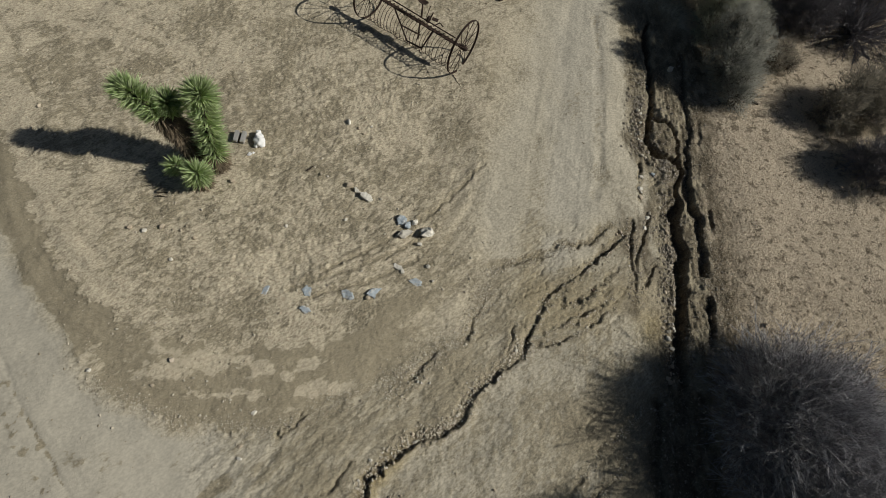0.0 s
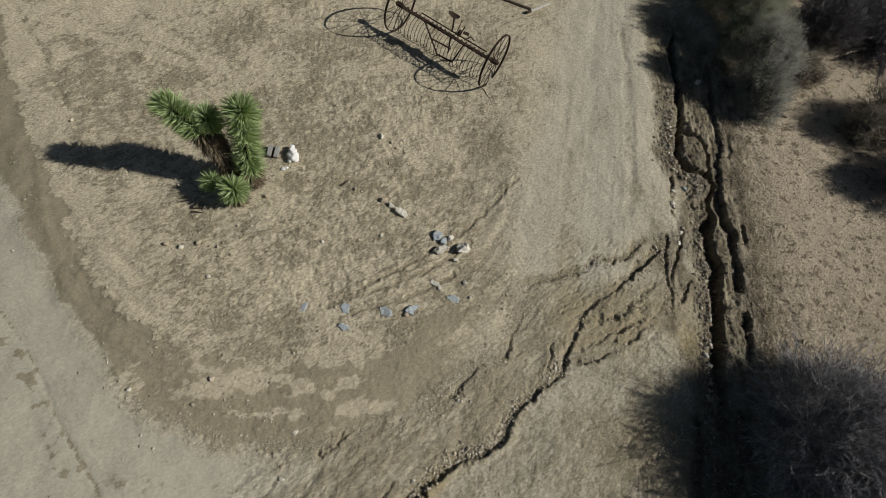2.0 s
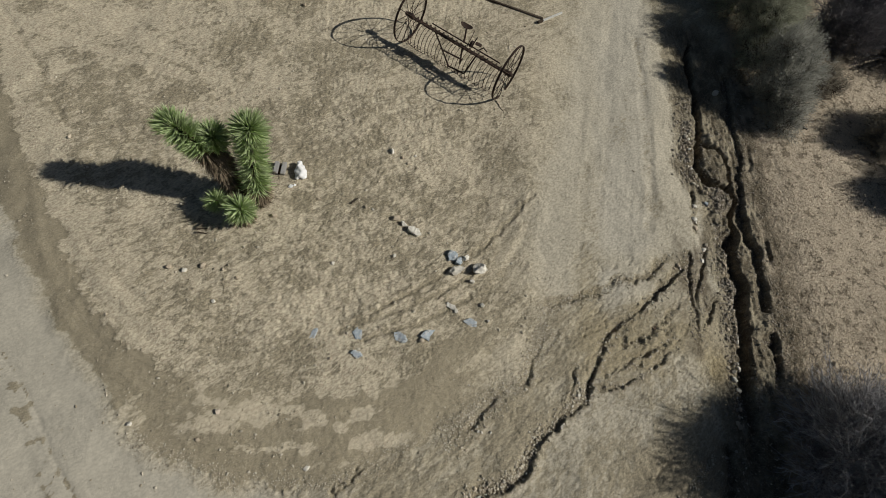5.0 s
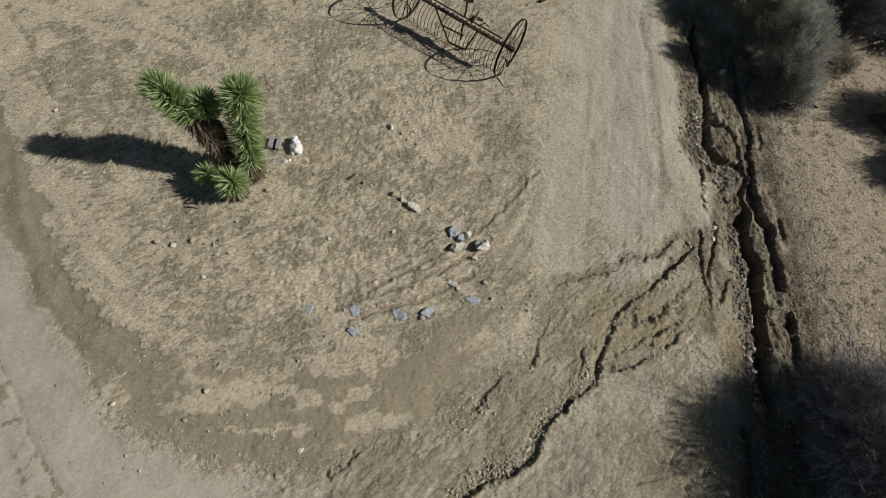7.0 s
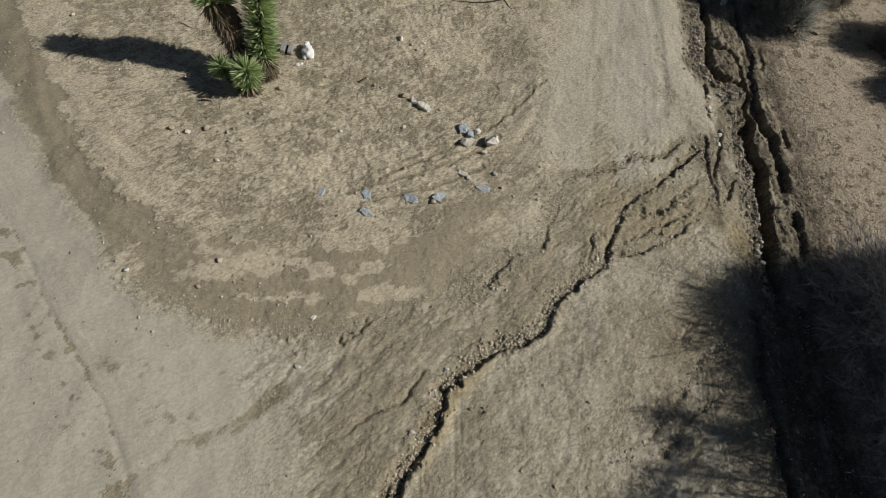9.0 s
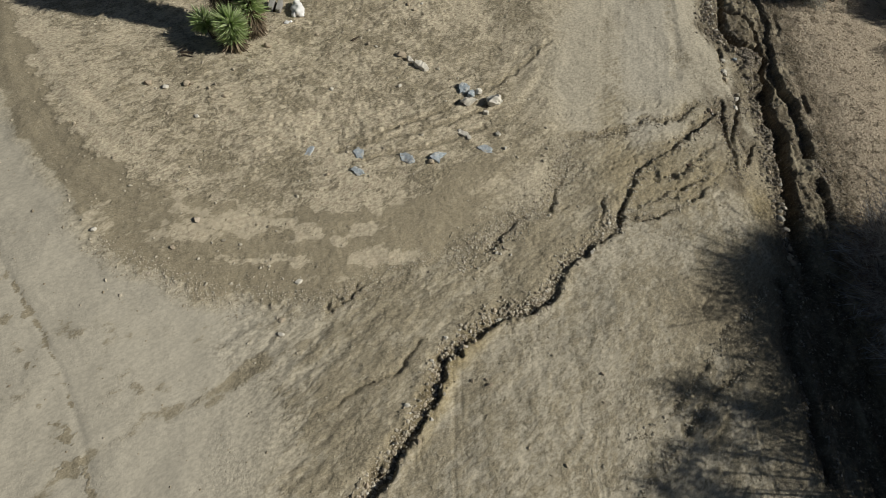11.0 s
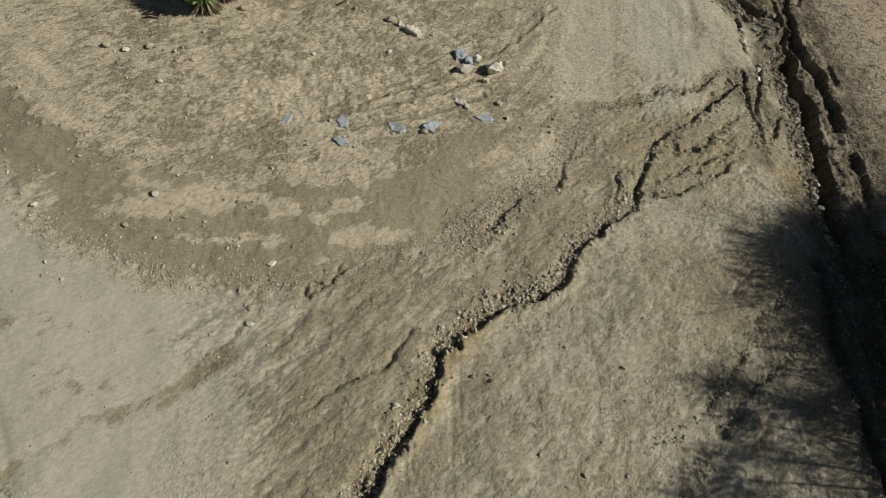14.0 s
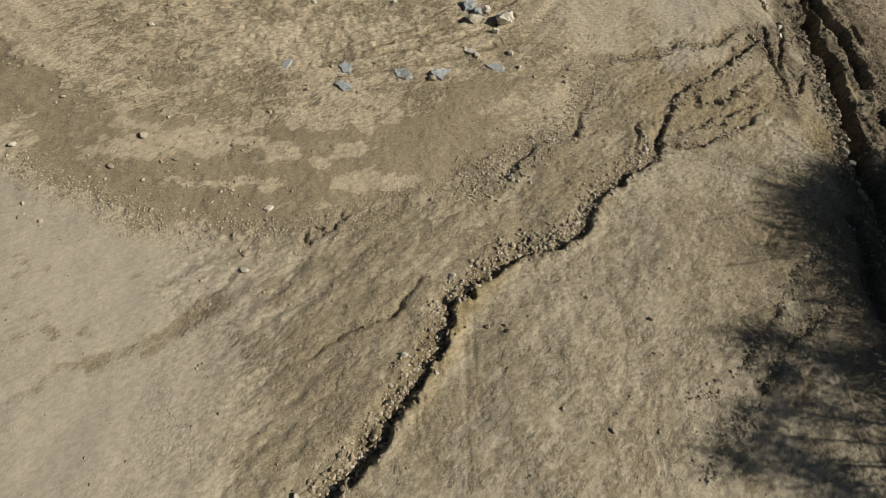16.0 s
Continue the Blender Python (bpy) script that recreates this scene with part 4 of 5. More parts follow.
stone("slate_slab", 0.01, 4.23, (0.18, 0.17, 0.10), 108, SLATE, "small blue-grey slate slab against pale stones", 50, 10, group=HEAP)
stone("limestone_block", -0.03, 4.02, (0.36, 0.22, 0.15), 109, PALE, "pale cream limestone block in a stone heap", 25, 6, group=HEAP)
stone("limestone_block", 0.17, 4.32, (0.15, 0.16, 0.12), 110, PALE, "small round pale limestone piece in a heap", 0, 0, group=HEAP)
stone("limestone_block", 0.45, 4.06, (0.34, 0.30, 0.24), 111, PALE, "large cream limestone block standing on dirt", 30, 12, 0.15, group=HEAP)
stone("limestone_block", -0.93, 4.9, (0.36, 0.16, 0.08), 112, PALE, "long pale limestone slab lying on dirt", -35, 4)
stone("limestone_block", -1.16, 5.06, (0.22, 0.12, 0.07), 113, PALE, "pale limestone slab end to end with another", -35, 4)
stone("tan_rock", -1.33, 5.2, (0.23, 0.18, 0.13), 114, TAN, "tan rounded rock beside pale slabs", 20, 5)
stone("limestone_block", -0.17, 3.26, (0.26, 0.12, 0.05), 115, PALE, "thin cream limestone flake half buried in dirt", -25, 3, 0.3)
stone("limestone_block", -0.05, 3.16, (0.08, 0.14, 0.05), 116, PALE, "small cream limestone flake stuck in dirt", 10, 3, 0.3)
stone("limestone_block", 0.29, 3.8, (0.11, 0.09, 0.06), 117, PALE, "small pale limestone chip on dirt", 0, 0)
stone("tan_rock", -0.73, 2.53, (0.14, 0.15, 0.10), 118, TAN, "smooth tan rock beside a slate slab", 0, 0)
stone("limestone_block", 0.49, 3.29, (0.10, 0.09, 0.06), 119, PALE, "small cream chip of limestone on dirt", 0, 0)
stone("limestone_block", 0.6, 2.97, (0.07, 0.06, 0.05), 120, PALE, "tiny cream chip of limestone on dirt", 40, 0)
stone("dark_stone", 4.15, 2.94, (0.17, 0.12, 0.11), 121, DARKSTONE, "dark brown stone on washed dirt", 10, 0)
stone("tan_rock", -4.28, 1.22, (0.12, 0.13, 0.08), 122, stone_material("pink_stone", (0.47, 0.40, 0.325), (0.50, 0.43, 0.355)), "rounded pinkish stone on dark soil", 0, 0)
stone("tan_rock", -2.67, 0.31, (0.15, 0.11, 0.05), 123, PALE, "flat pale stone sunk in dark soil", 20, 0, 0.3)
stone("tan_rock", -2.82, -0.46, (0.12, 0.09, 0.05), 124, PALE, "flat pale stone on light dirt", -20, 0, 0.3)
stone("tan_rock", -2.84, -0.26, (0.12, 0.11, 0.05), 125, TAN, "flat tan stone on light dirt", 30, 0, 0.3)
TREE_STONES = "stones scattered before the yucca"
for sx, sy, sw, seed in ((-5.67, 3.86, 0.17, 131), (-5.37, 3.8, 0.14, 132), (-5.04, 3.91, 0.16, 133), (-4.36, 3.67, 0.11, 134), (-4.71, 3.19, 0.12, 135),
                         (-3.89, 5.12, 0.16, 136), (-3.02, 5.6, 0.09, 137), (-2.56, 4.07, 0.11, 138), (-4.65, 3.84, 0.09, 139), (-4.54, 0.76, 0.10, 140),
                         (-5.72, 1.01, 0.12, 141), (-2.43, 2.17, 0.09, 142), (-6.56, 2.9, 0.08, 143), (-1.5, 6.94, 0.18, 144), (-1.25, 6.79, 0.12, 145),
                         (-1.1, 6.65, 0.13, 146), (-0.95, 6.86, 0.10, 147), (-8.43, 6.81, 0.13, 148), (-1.99, 5.44, 0.10, 149), (-1.84, 5.4, 0.08, 150),
                         (-4.04, 11.52, 0.16, 151), (-4.19, 11.25, 0.10, 152), (-1.33, 4.3, 0.10, 153), (0.94, 11.15, 0.08, 154), (2.02, 11.5, 0.09, 155)):
    stone("tan_rock", sx, sy, (sw, sw * 0.8, sw * 0.62), seed, TAN if seed % 3 else PALE, "small tan rock lying on dirt", seed * 37 % 360, 4, group=TREE_STONES)
stone("slate_slab", -5.7, 12.07, (0.42, 0.30, 0.20), 161, SLATE, "large blue-white slab lying among pale stones", 15, 8)
stone("slate_slab", -6.1, 12.0, (0.36, 0.24, 0.16), 162, SLATE, "blue-white slab lying among pale stones", -15, 8)
stone("limestone_block", -6.57, 11.92, (0.24, 0.18, 0.14), 163, PALE, "pale stone lying beside slabs", 0, 0)
stone("limestone_block", -6.31, 11.76, (0.26, 0.16, 0.10), 164, PALE, "flat pale stone lying beside slabs", 25, 0)
stone("tan_rock", 7.96, 2.26, (0.16, 0.12, 0.08), 165, TAN, "tan rock standing on dry litter", 20, 0)
stone("slate_slab", 7.24, 9.62, (0.20, 0.16, 0.12), 166, PALE, "pale stone lodged in the gully bank", 20, 0)
stone("slate_slab", 6.62, 9.23, (0.14, 0.12, 0.08), 167, SLATE, "blue-grey stone lodged in the gully bank", 70, 0)
stone("slate_slab", 6.06, 6.04, (0.09, 0.12, 0.05), 168, SLATE, "blue-grey stone on the gully bank", 20, 0)
WASHED = "stones washed into the gully"
wx_, wy_, wz_, wr_ = scatter(2500, (4.7, 6.2, 0.9, 8.6), lambda x, y, f: (f[3] > 0.55) * 0.20, 9)
for k in range(min(90, len(wx_))):
    w = 0.05 + 0.10 * wr_.random() ** 2
    stone("washed_stone", float(wx_[k]), float(wy_[k]), (w, w * 0.8, w * 0.6), 300 + k, (TAN, PALE, TAN, GRAVEL)[k % 4], "worn stone on the gully bank", k * 53 % 360, 5, group=WASHED)


for cx_, cy_, cw in ((0.14, -1.13, 0.10), (0.10, -1.06, 0.06), (-0.1, -1.08, 0.07), (1.8, -0.96, 0.08), (1.12, -2.16, 0.07), (1.77, -1.35, 0.05), (0.63, -1.95, 0.05), (2.2, -0.3, 0.05), (1.1, -0.7, 0.04)):
    stone("dirt_clod", cx_, cy_, (cw, cw * 0.7, cw * 0.6), int(900 + cx_ * 100), TAN, "small crumbled dirt clod on the flat", cx_ * 90, 0, group="clods on the flat")
vx_, vy_, vz_, vr_ = along([CRACK, MID_CRACK, RIM], 26, 0.09, 0.13, 51)
for k in range(min(130, len(vx_))):
    w = 0.035 + 0.06 * vr_.random() ** 2
    stone("crack_stone", float(vx_[k]), float(vy_[k]), (w, w * 0.75, w * 0.6), 1200 + k, (TAN, PALE, TAN, PALE, GRAVEL)[k % 5], "pale worn stone in the rubble of the crack", k * 71 % 360, 6, group="stones in the crack rubble")


def white_rock():
    """A white broken lump with a narrow hooked end."""
    bm = bmesh.new()
    for centre, size, turn in (((0, -0.06, 0.08), (0.095, 0.12, 0.09), 10), ((0.05, -0.13, 0.05), (0.06, 0.05, 0.05), 40), ((-0.05, -0.12, 0.06), (0.05, 0.06, 0.06), 0), ((0.0, 0.04, 0.10), (0.065, 0.09, 0.08), 12), ((0.005, 0.10, 0.11), (0.055, 0.065, 0.055), -10)):
        bmesh.ops.create_icosphere(bm, subdivisions=3, radius=1.0, matrix=pose(*centre, 0, 0, turn) @ Matrix.Diagonal((*size, 1)))
    for v in bm.verts:
        p = v.co.copy()
        v.co += 0.034 * noise.noise_vector(p * 12) + 0.010 * noise.noise_vector(p * 31)
    ob = new("white_rock", from_bm("white_rock", bm, WHITE, True))
    ob.matrix_basis = pose(-3.48, 6.26, ground_z(-3.48, 6.26) - 0.02, 0, 0, 8) @ Matrix.Diagonal((1.25, 1.15, 1.1, 1))
    return tagged(ob, "bright white lumpy rock with a pinched end", "rock")


white_rock()
stone("white_chip", -3.64, 5.87, (0.13, 0.10, 0.06), 171, WHITE, "small white quartz chip beside the yucca", 20, 0)
stone("white_chip", -3.56, 5.90, (0.07, 0.06, 0.05), 172, WHITE, "tiny white quartz chip beside another", 50, 0)


def shale_block():
    """Two grey slabs split by a dark cleft, lying beside the yucca."""
    ob = anchor("split_shale_block", -3.92, 6.28, ground_z(-3.92, 6.28), -6)
    for at, size in (((-0.075, 0, 0.06), (0.10, 0.28, 0.14)), ((0.075, 0.01, 0.05), (0.09, 0.30, 0.12))):
        bm = bmesh.new()
        box_bm(bm, size, at, (3, 4, 2), 0.012)
        for v in bm.verts:
            v.co += 0.010 * noise.noise_vector(v.co * 9)
        part("slab_half", from_bm("slab_half", bm, SHALE), ob)
    # dark block that fills the foot of the cleft
    bm = bmesh.new()
    box_bm(bm, (0.07, 0.24, 0.05), (0, 0, 0.015), (0, 0, 0), 0.01)
    part("core", from_bm("core", bm, DARKSTONE), ob, "dark block that fills the cleft")
    return tagged(ob, "grey shale block split by a dark cleft", "rock")


shale_block()

# ---- small wood on the ground ----


def stick(x, y, length, radius, turn, label, material=None, name="stick"):
    rng = random.Random(int(x * 100) + 7)
    pts = [((k / 6 - 0.5) * length, rng.uniform(-1, 1) * length * 0.03, radius * 0.7 + rng.uniform(0, 1) * radius * 0.4) for k in range(7)]
    v, f = tube(pts, [radius * (1.0 - 0.09 * k) for k in range(7)], 6)
    ob = new(name, quads_to_mesh(name, v, f, material or WOOD_DARK))
    ob.matrix_basis = pose(x, y, ground_z(x, y), 0, 0, turn)
    return tagged(ob, label, "stick")


stick(-2.26, 5.59, 0.20, 0.024, 48, "short dark stick lying on dirt")
stick(-5.25, 4.72, 0.22, 0.022, 5, "short dark stick beside the yucca")
stick(-5.22, 4.62, 0.20, 0.020, -4, "dark broken stick beside the yucca")
stick(-6.15, 6.82, 0.38, 0.012, -25, "thin pale stick lying on dirt", LITTER)
stick(9.35, 8.55, 0.30, 0.05, -30, "dark log stub below a shrub")
stick(-0.1, 12.3, 0.5, 0.02, 10, "dark stick lying beside the pole")
stick(1.12, 8.52, 0.44, 0.009, -62, "thin bent dark wire on dirt", RUST, "bent_wire")

# ---- pole with a white board at the top of the island ----
pole_v, pole_f = tube([*[(px, py, ground_z(px, py) + 0.028) for px, py in ((-1.5, 13.3), (-0.2, 12.87), (1.1, 12.4), (2.55, 11.85))]], [0.036, 0.035, 0.032, 0.03], 10)
pole = tagged(new("wooden_pole", quads_to_mesh("wooden_pole", pole_v, pole_f, WOOD_DARK, True)), "long dark weathered wooden pole lying on dirt", "pole")
board = anchor("marker_board", 2.78, 11.87, ground_z(2.78, 11.87), 26)
bm = bmesh.new()
box_bm(bm, (0.62, 0.055, 0.05), (0.04, 0, 0.09), (0, -8, 0), 0.006)
part("plank", from_bm("plank", bm, PAINT_WHITE), board)
bm = bmesh.new()
box_bm(bm, (0.18, 0.07, 0.08), (-0.36, 0, 0.035), (0, 0, 8), 0.006)
part("foot_block", from_bm("foot_block", bm, WOOD_DARK), board, "dark foot block")
tagged(board, "short white painted board beside a pole", "board")

# ---- hay rake ----


def hay_rake():
    right, left = Vector((1.22, 9.02, 0)), Vector((-1.2, 10.68, 0))
    mid = (right + left) / 2
    turn = math.degrees(math.atan2(right.y - left.y, right.x - left.x))
    half = (right - left).length / 2
    base = (ground_z(right.x, right.y) + ground_z(left.x, left.y)) / 2
    rake = anchor("hay_rake", mid.x, mid.y, base - 0.01, turn)
    R = 0.69

    def wheel(x):
        hub_pts = [(x + d, 0, R) for d in (-0.14, -0.06, 0.06, 0.12)]
        v, f = tube(hub_pts, [0.045, 0.065, 0.065, 0.04], 12)
        w = part("wheel", quads_to_mesh("wheel", v, f, RUST, True), rake, "tall rusted spoked iron wheel")
        rim = []
        for a in np.arange(48) * 2 * np.pi / 48:
            rim.append((x, R * math.cos(a), R + R * math.sin(a)))
        flat = []
        for px, py, pz in rim:
            d = Vector((0, py, pz - R)).normalized()
            for ox, orr in ((-0.026, 0.0), (0.026, 0.0), (0.026, -0.016), (-0.026, -0.016)):
                flat.append((x + ox, d.y * (R + orr), R + d.z * (R + orr)))
        faces = [[k * 4 + i, k * 4 + (i + 1) % 4, ((k + 1) % 48) * 4 + (i + 1) % 4, ((k + 1) % 48) * 4 + i] for k in range(48) for i in range(4)]
        part("rim", mesh_of("rim", np.array(flat), np.array(faces), RUST), w)
        for k in range(14):
            a = k * 2 * math.pi / 14 + 0.1
            off = 0.05 if k % 2 else -0.05
            sv, sf = tube([(x + off, 0.05 * math.cos(a), R + 0.05 * math.sin(a)), (x, (R - 0.01) * math.cos(a), R + (R - 0.01) * math.sin(a))], 0.0085, 5)
            part("spoke", quads_to_mesh("spoke", sv, sf, RUST), w)
    wheel(half)
    wheel(-half)
    v, f = tube([(-half - 0.08, 0, R), (half + 0.08, 0, R)], 0.026, 8)
    part("axle", quads_to_mesh("axle", v, f, RUST, True), rake)
    bm = bmesh.new()
    box_bm(bm, (half * 2 - 0.28, 0.045, 0.035), (0, -0.06, R + 0.02), (0, 0, 0), 0.006)
    part("tooth_bar", from_bm("tooth_bar", bm, RUST), rake)
    bm = bmesh.new()
    box_bm(bm, (half * 2 - 0.9, 0.024, 0.028), (0.15, 0.09, R + 0.05), (0, 0, 0), 0.004)
    part("rear_bar", from_bm("rear_bar", bm, RUST), rake)
    teeth = 26
    arc = [(-0.05, 0.06), (-0.20, 0.10), (-0.36, 0.05), (-0.47, -0.09), (-0.51, -0.26), (-0.46, -0.43), (-0.34, -0.56), (-0.16, -0.63)]
    for k in range(teeth):
        x = (k / (teeth - 1) - 0.5) * (half * 2 - 0.36)
        sway = 0.02 * math.sin(k * 2.3)
        pts = [(x + sway * i / 7, y + 0.01 * math.sin(k * 1.7), R + z + 0.02 * math.sin(k * 1.1)) for i, (y, z) in enumerate(arc)]
        v, f = tube(pts, 0.0075, 5)
        part("tooth", quads_to_mesh("tooth", v, f, RUST), rake)
    for k in range(20):
        x = (k / 19 - 0.5) * (half * 2 - 0.45)
        bm = bmesh.new()
        box_bm(bm, (0.036, 0.13, 0.06), (x, -0.03, R + 0.028), (0, 0, 0), 0.006)
        part("clamp", from_bm("clamp", bm, RUST), rake)
    # thills that hang low in front of the axle
    for a, b in (((-0.75, 0.02, R), (0.05, -0.45, 0.34)), ((0.55, 0.02, R), (0.50, -0.42, 0.36)), ((-0.30, -0.25, 0.50), (0.30, -0.22, 0.52)), ((0.10, 0.05, R), (0.28, -0.30, 0.44)),
                 ((0.50, -0.42, 0.36), (0.05, -0.45, 0.34))):
        v, f = tube([a, b], 0.021, 6)
        part("thill", quads_to_mesh("thill", v, f, RUST, True), rake)
    # seat on its spring post
    v, f = tube([(0.10, 0.08, R + 0.05), (0.09, 0.12, R + 0.22), (0.06, 0.17, R + 0.42)], [0.028, 0.024, 0.02], 8)
    part("seat_post", quads_to_mesh("seat_post", v, f, RUST, True), rake)
    bm = bmesh.new()
    bmesh.ops.create_uvsphere(bm, u_segments=16, v_segments=10, radius=1.0)
    for vert in bm.verts:
        c = vert.co
        bowl = 0.10 * (c.x * c.x + 0.4 * c.y * c.y)
        vert.co = Vector((c.x * 0.17, c.y * 0.085, c.z * 0.012 + 0.6 * bowl))
    for vert in bm.verts:
        vert.co += Vector((0.06, 0.17, R + 0.42))
    part("seat", from_bm("seat", bm, RUST, True), rake, "dished rusted iron seat")
    for pts, r in (([(0.34, 0.06, R + 0.05), (0.40, 0.14, R + 0.30), (0.43, 0.10, R + 0.38)], 0.014), ([(0.22, 0.05, R), (0.28, 0.20, R + 0.42)], 0.010),
                   ([(0.50, 0.05, R + 0.04), (0.62, 0.16, R + 0.14), (0.74, 0.14, R + 0.10)], 0.016)):
        v, f = tube(pts, r, 6)
        part("lever", quads_to_mesh("lever", v, f, RUST, True), rake)
    bm = bmesh.new()
    box_bm(bm, (0.16, 0.09, 0.022), (0.46, 0.18, R + 0.13), (10, 8, 20), 0.006)
    part("foot_plate", from_bm("foot_plate", bm, RUST), rake)
    bm = bmesh.new()
    bmesh.ops.create_cone(bm, segments=14, radius1=0.085, radius2=0.085, depth=0.05, cap_ends=True, matrix=pose(0.30, 0.12, R + 0.09, 0, 90, 0))
    part("trip_gear", from_bm("trip_gear", bm, RUST), rake)
    return tagged(rake, "rusted antique iron hay rake standing on dirt", "farm implement")


hay_rake()

# ---- Joshua tree ----


def blades(base, heading, length, width, rng, sag):
    """Dagger leaves: each a three-sided spike of two joints, as verts and triangles."""
    n = len(base)
    d = heading / (np.linalg.norm(heading, axis=1, keepdims=True) + 1e-9)
    ref = rng.normal(size=(n, 3))
    u = np.cross(d, ref)
    u /= np.linalg.norm(u, axis=1, keepdims=True) + 1e-9
    w = np.cross(d, u)
    knee = base + d * (length * 0.45)[:, None]
    tip = base + d * length[:, None] - np.array([0, 0, 1.0]) * (sag * length)[:, None]
    wid = width[:, None]
    verts = np.stack([base + u * wid * 0.8, base - u * wid * 0.8, knee + u * wid, knee - u * wid, knee + w * wid * 0.45, tip], 1)
    tri = np.array([(0, 1, 3), (0, 3, 2), (0, 2, 4), (1, 4, 3), (0, 4, 1), (2, 3, 5), (2, 5, 4), (4, 5, 3)])
    faces = tri[None] + (np.arange(n) * 6)[:, None, None]
    return verts.reshape(-1, 3), faces.reshape(-1, 3)


def limb_leaves(path, start, stop, count, rng, length, rise, width=0.0155):
    """Leaves along a bent limb between two shares of its length."""
    p = np.asarray(path, float)
    t = rng.uniform(start, stop, count)
    at = t * (len(p) - 1)
    k = np.clip(at.astype(int), 0, len(p) - 2)
    f = (at - k)[:, None]
    pos = p[k] * (1 - f) + p[k + 1] * f
    axis = p[k + 1] - p[k]
    axis /= np.linalg.norm(axis, axis=1, keepdims=True)
    out = rng.normal(size=(count, 3))
    out -= axis * (out * axis).sum(1, keepdims=True)
    out /= np.linalg.norm(out, axis=1, keepdims=True)
    heading = out + axis * (rise + rng.normal(0, 0.22, count))[:, None]
    return blades(pos + out * 0.04, heading, length * rng.uniform(0.75, 1.15, count), width * rng.uniform(0.8, 1.2, count), rng, rng.uniform(-0.05, 0.12, count))


def head_leaves(tip, axis, count, rng, length, width=0.0155, bias=0.0):
    """A rosette that bursts from the tip of a limb."""
    a = np.asarray(axis, float)
    a /= np.linalg.norm(a)
    h = rng.normal(size=(count, 3))
    h /= np.linalg.norm(h, axis=1, keepdims=True)
    h += a * (0.75 * rng.random((count, 1)) ** 0.7 - 0.10 + bias)
    return blades(np.asarray(tip, float) + 0.03 * h, h, length * rng.uniform(0.8, 1.15, count), width * rng.uniform(0.8, 1.25, count), rng, rng.uniform(-0.05, 0.1, count))


def joshua_tree():
    ox, oy = -4.35, 5.45
    tree = anchor("joshua_tree", ox, oy, ground_z(ox, oy) - 0.03)
    rng = np.random.default_rng(77)

    def limb(name, pts, radii, green, skirt, leaf, count, label="", bias=0.0):
        count = int(count * 1.4)
        pts = np.array(pts, float) - (ox, oy, 0)
        v, f = tube(pts, radii, 10)
        ob = part(name, quads_to_mesh(name, v, f, BARK, True), tree, label)
        axis = pts[-1] - pts[-2]
        pieces = [head_leaves(pts[-1], axis, int(count * 0.42), rng, leaf, bias=bias)]
        if green[1] > green[0]:
            pieces.append(limb_leaves(pts, green[0], green[1], count, rng, leaf * 0.95, 0.55))
        v, f = joined(pieces)
        part("leaf_crown", mesh_of("leaf_crown", v, f, LEAF), ob, "spiky green dagger leaves")
        if skirt:
            v, f = limb_leaves(pts, skirt[0], skirt[1], int(count * 1.2), rng, leaf * 0.85, -0.75)
            part("dead_leaf_skirt", mesh_of("dead_leaf_skirt", v, f, DEAD), ob, "grey-brown dead leaves hanging down")
    limb("limb", [(-4.28, 5.52, 0.0), (-4.2, 5.56, 0.45), (-4.14, 5.64, 0.95), (-4.05, 5.72, 1.52), (-3.95, 5.79, 2.05)], [0.13, 0.10, 0.085, 0.075, 0.06], (0.22, 1.0), (0.05, 0.30), 0.38, 900,
         "tall upright limb thick with green leaves")
    limb("limb", [(-4.62, 5.5, 0.0), (-4.66, 5.55, 0.5), (-4.7, 5.64, 0.95), (-4.7, 5.74, 1.38), (-4.69, 5.83, 1.74)], [0.15, 0.12, 0.10, 0.085, 0.06], (0.80, 1.0), (0.12, 0.80), 0.32, 520)
    limb("limb", [(-4.7, 5.64, 0.95), (-4.82, 5.67, 1.36), (-4.97, 5.69, 1.74), (-5.15, 5.71, 2.1)], [0.10, 0.085, 0.075, 0.06], (0.45, 1.0), (0.05, 0.5), 0.36, 560, "", 0.9)
    limb("offshoot", [(-4.46, 5.02, 0.0), (-4.43, 4.99, 0.30), (-4.38, 4.96, 0.62)], [0.08, 0.07, 0.05], (0.45, 1.0), (0.1, 0.5), 0.34, 300, "short young shoot at the foot")
    limb("offshoot", [(-4.88, 5.25, 0.0), (-4.92, 5.24, 0.22), (-4.95, 5.22, 0.42)], [0.06, 0.05, 0.04], (0.6, 1.0), None, 0.27, 150, "short young shoot at the foot")
    return tagged(tree, "green spiky Joshua tree with dead leaf skirts on dirt", "tree")


joshua_tree()

# ---- shrubs ----


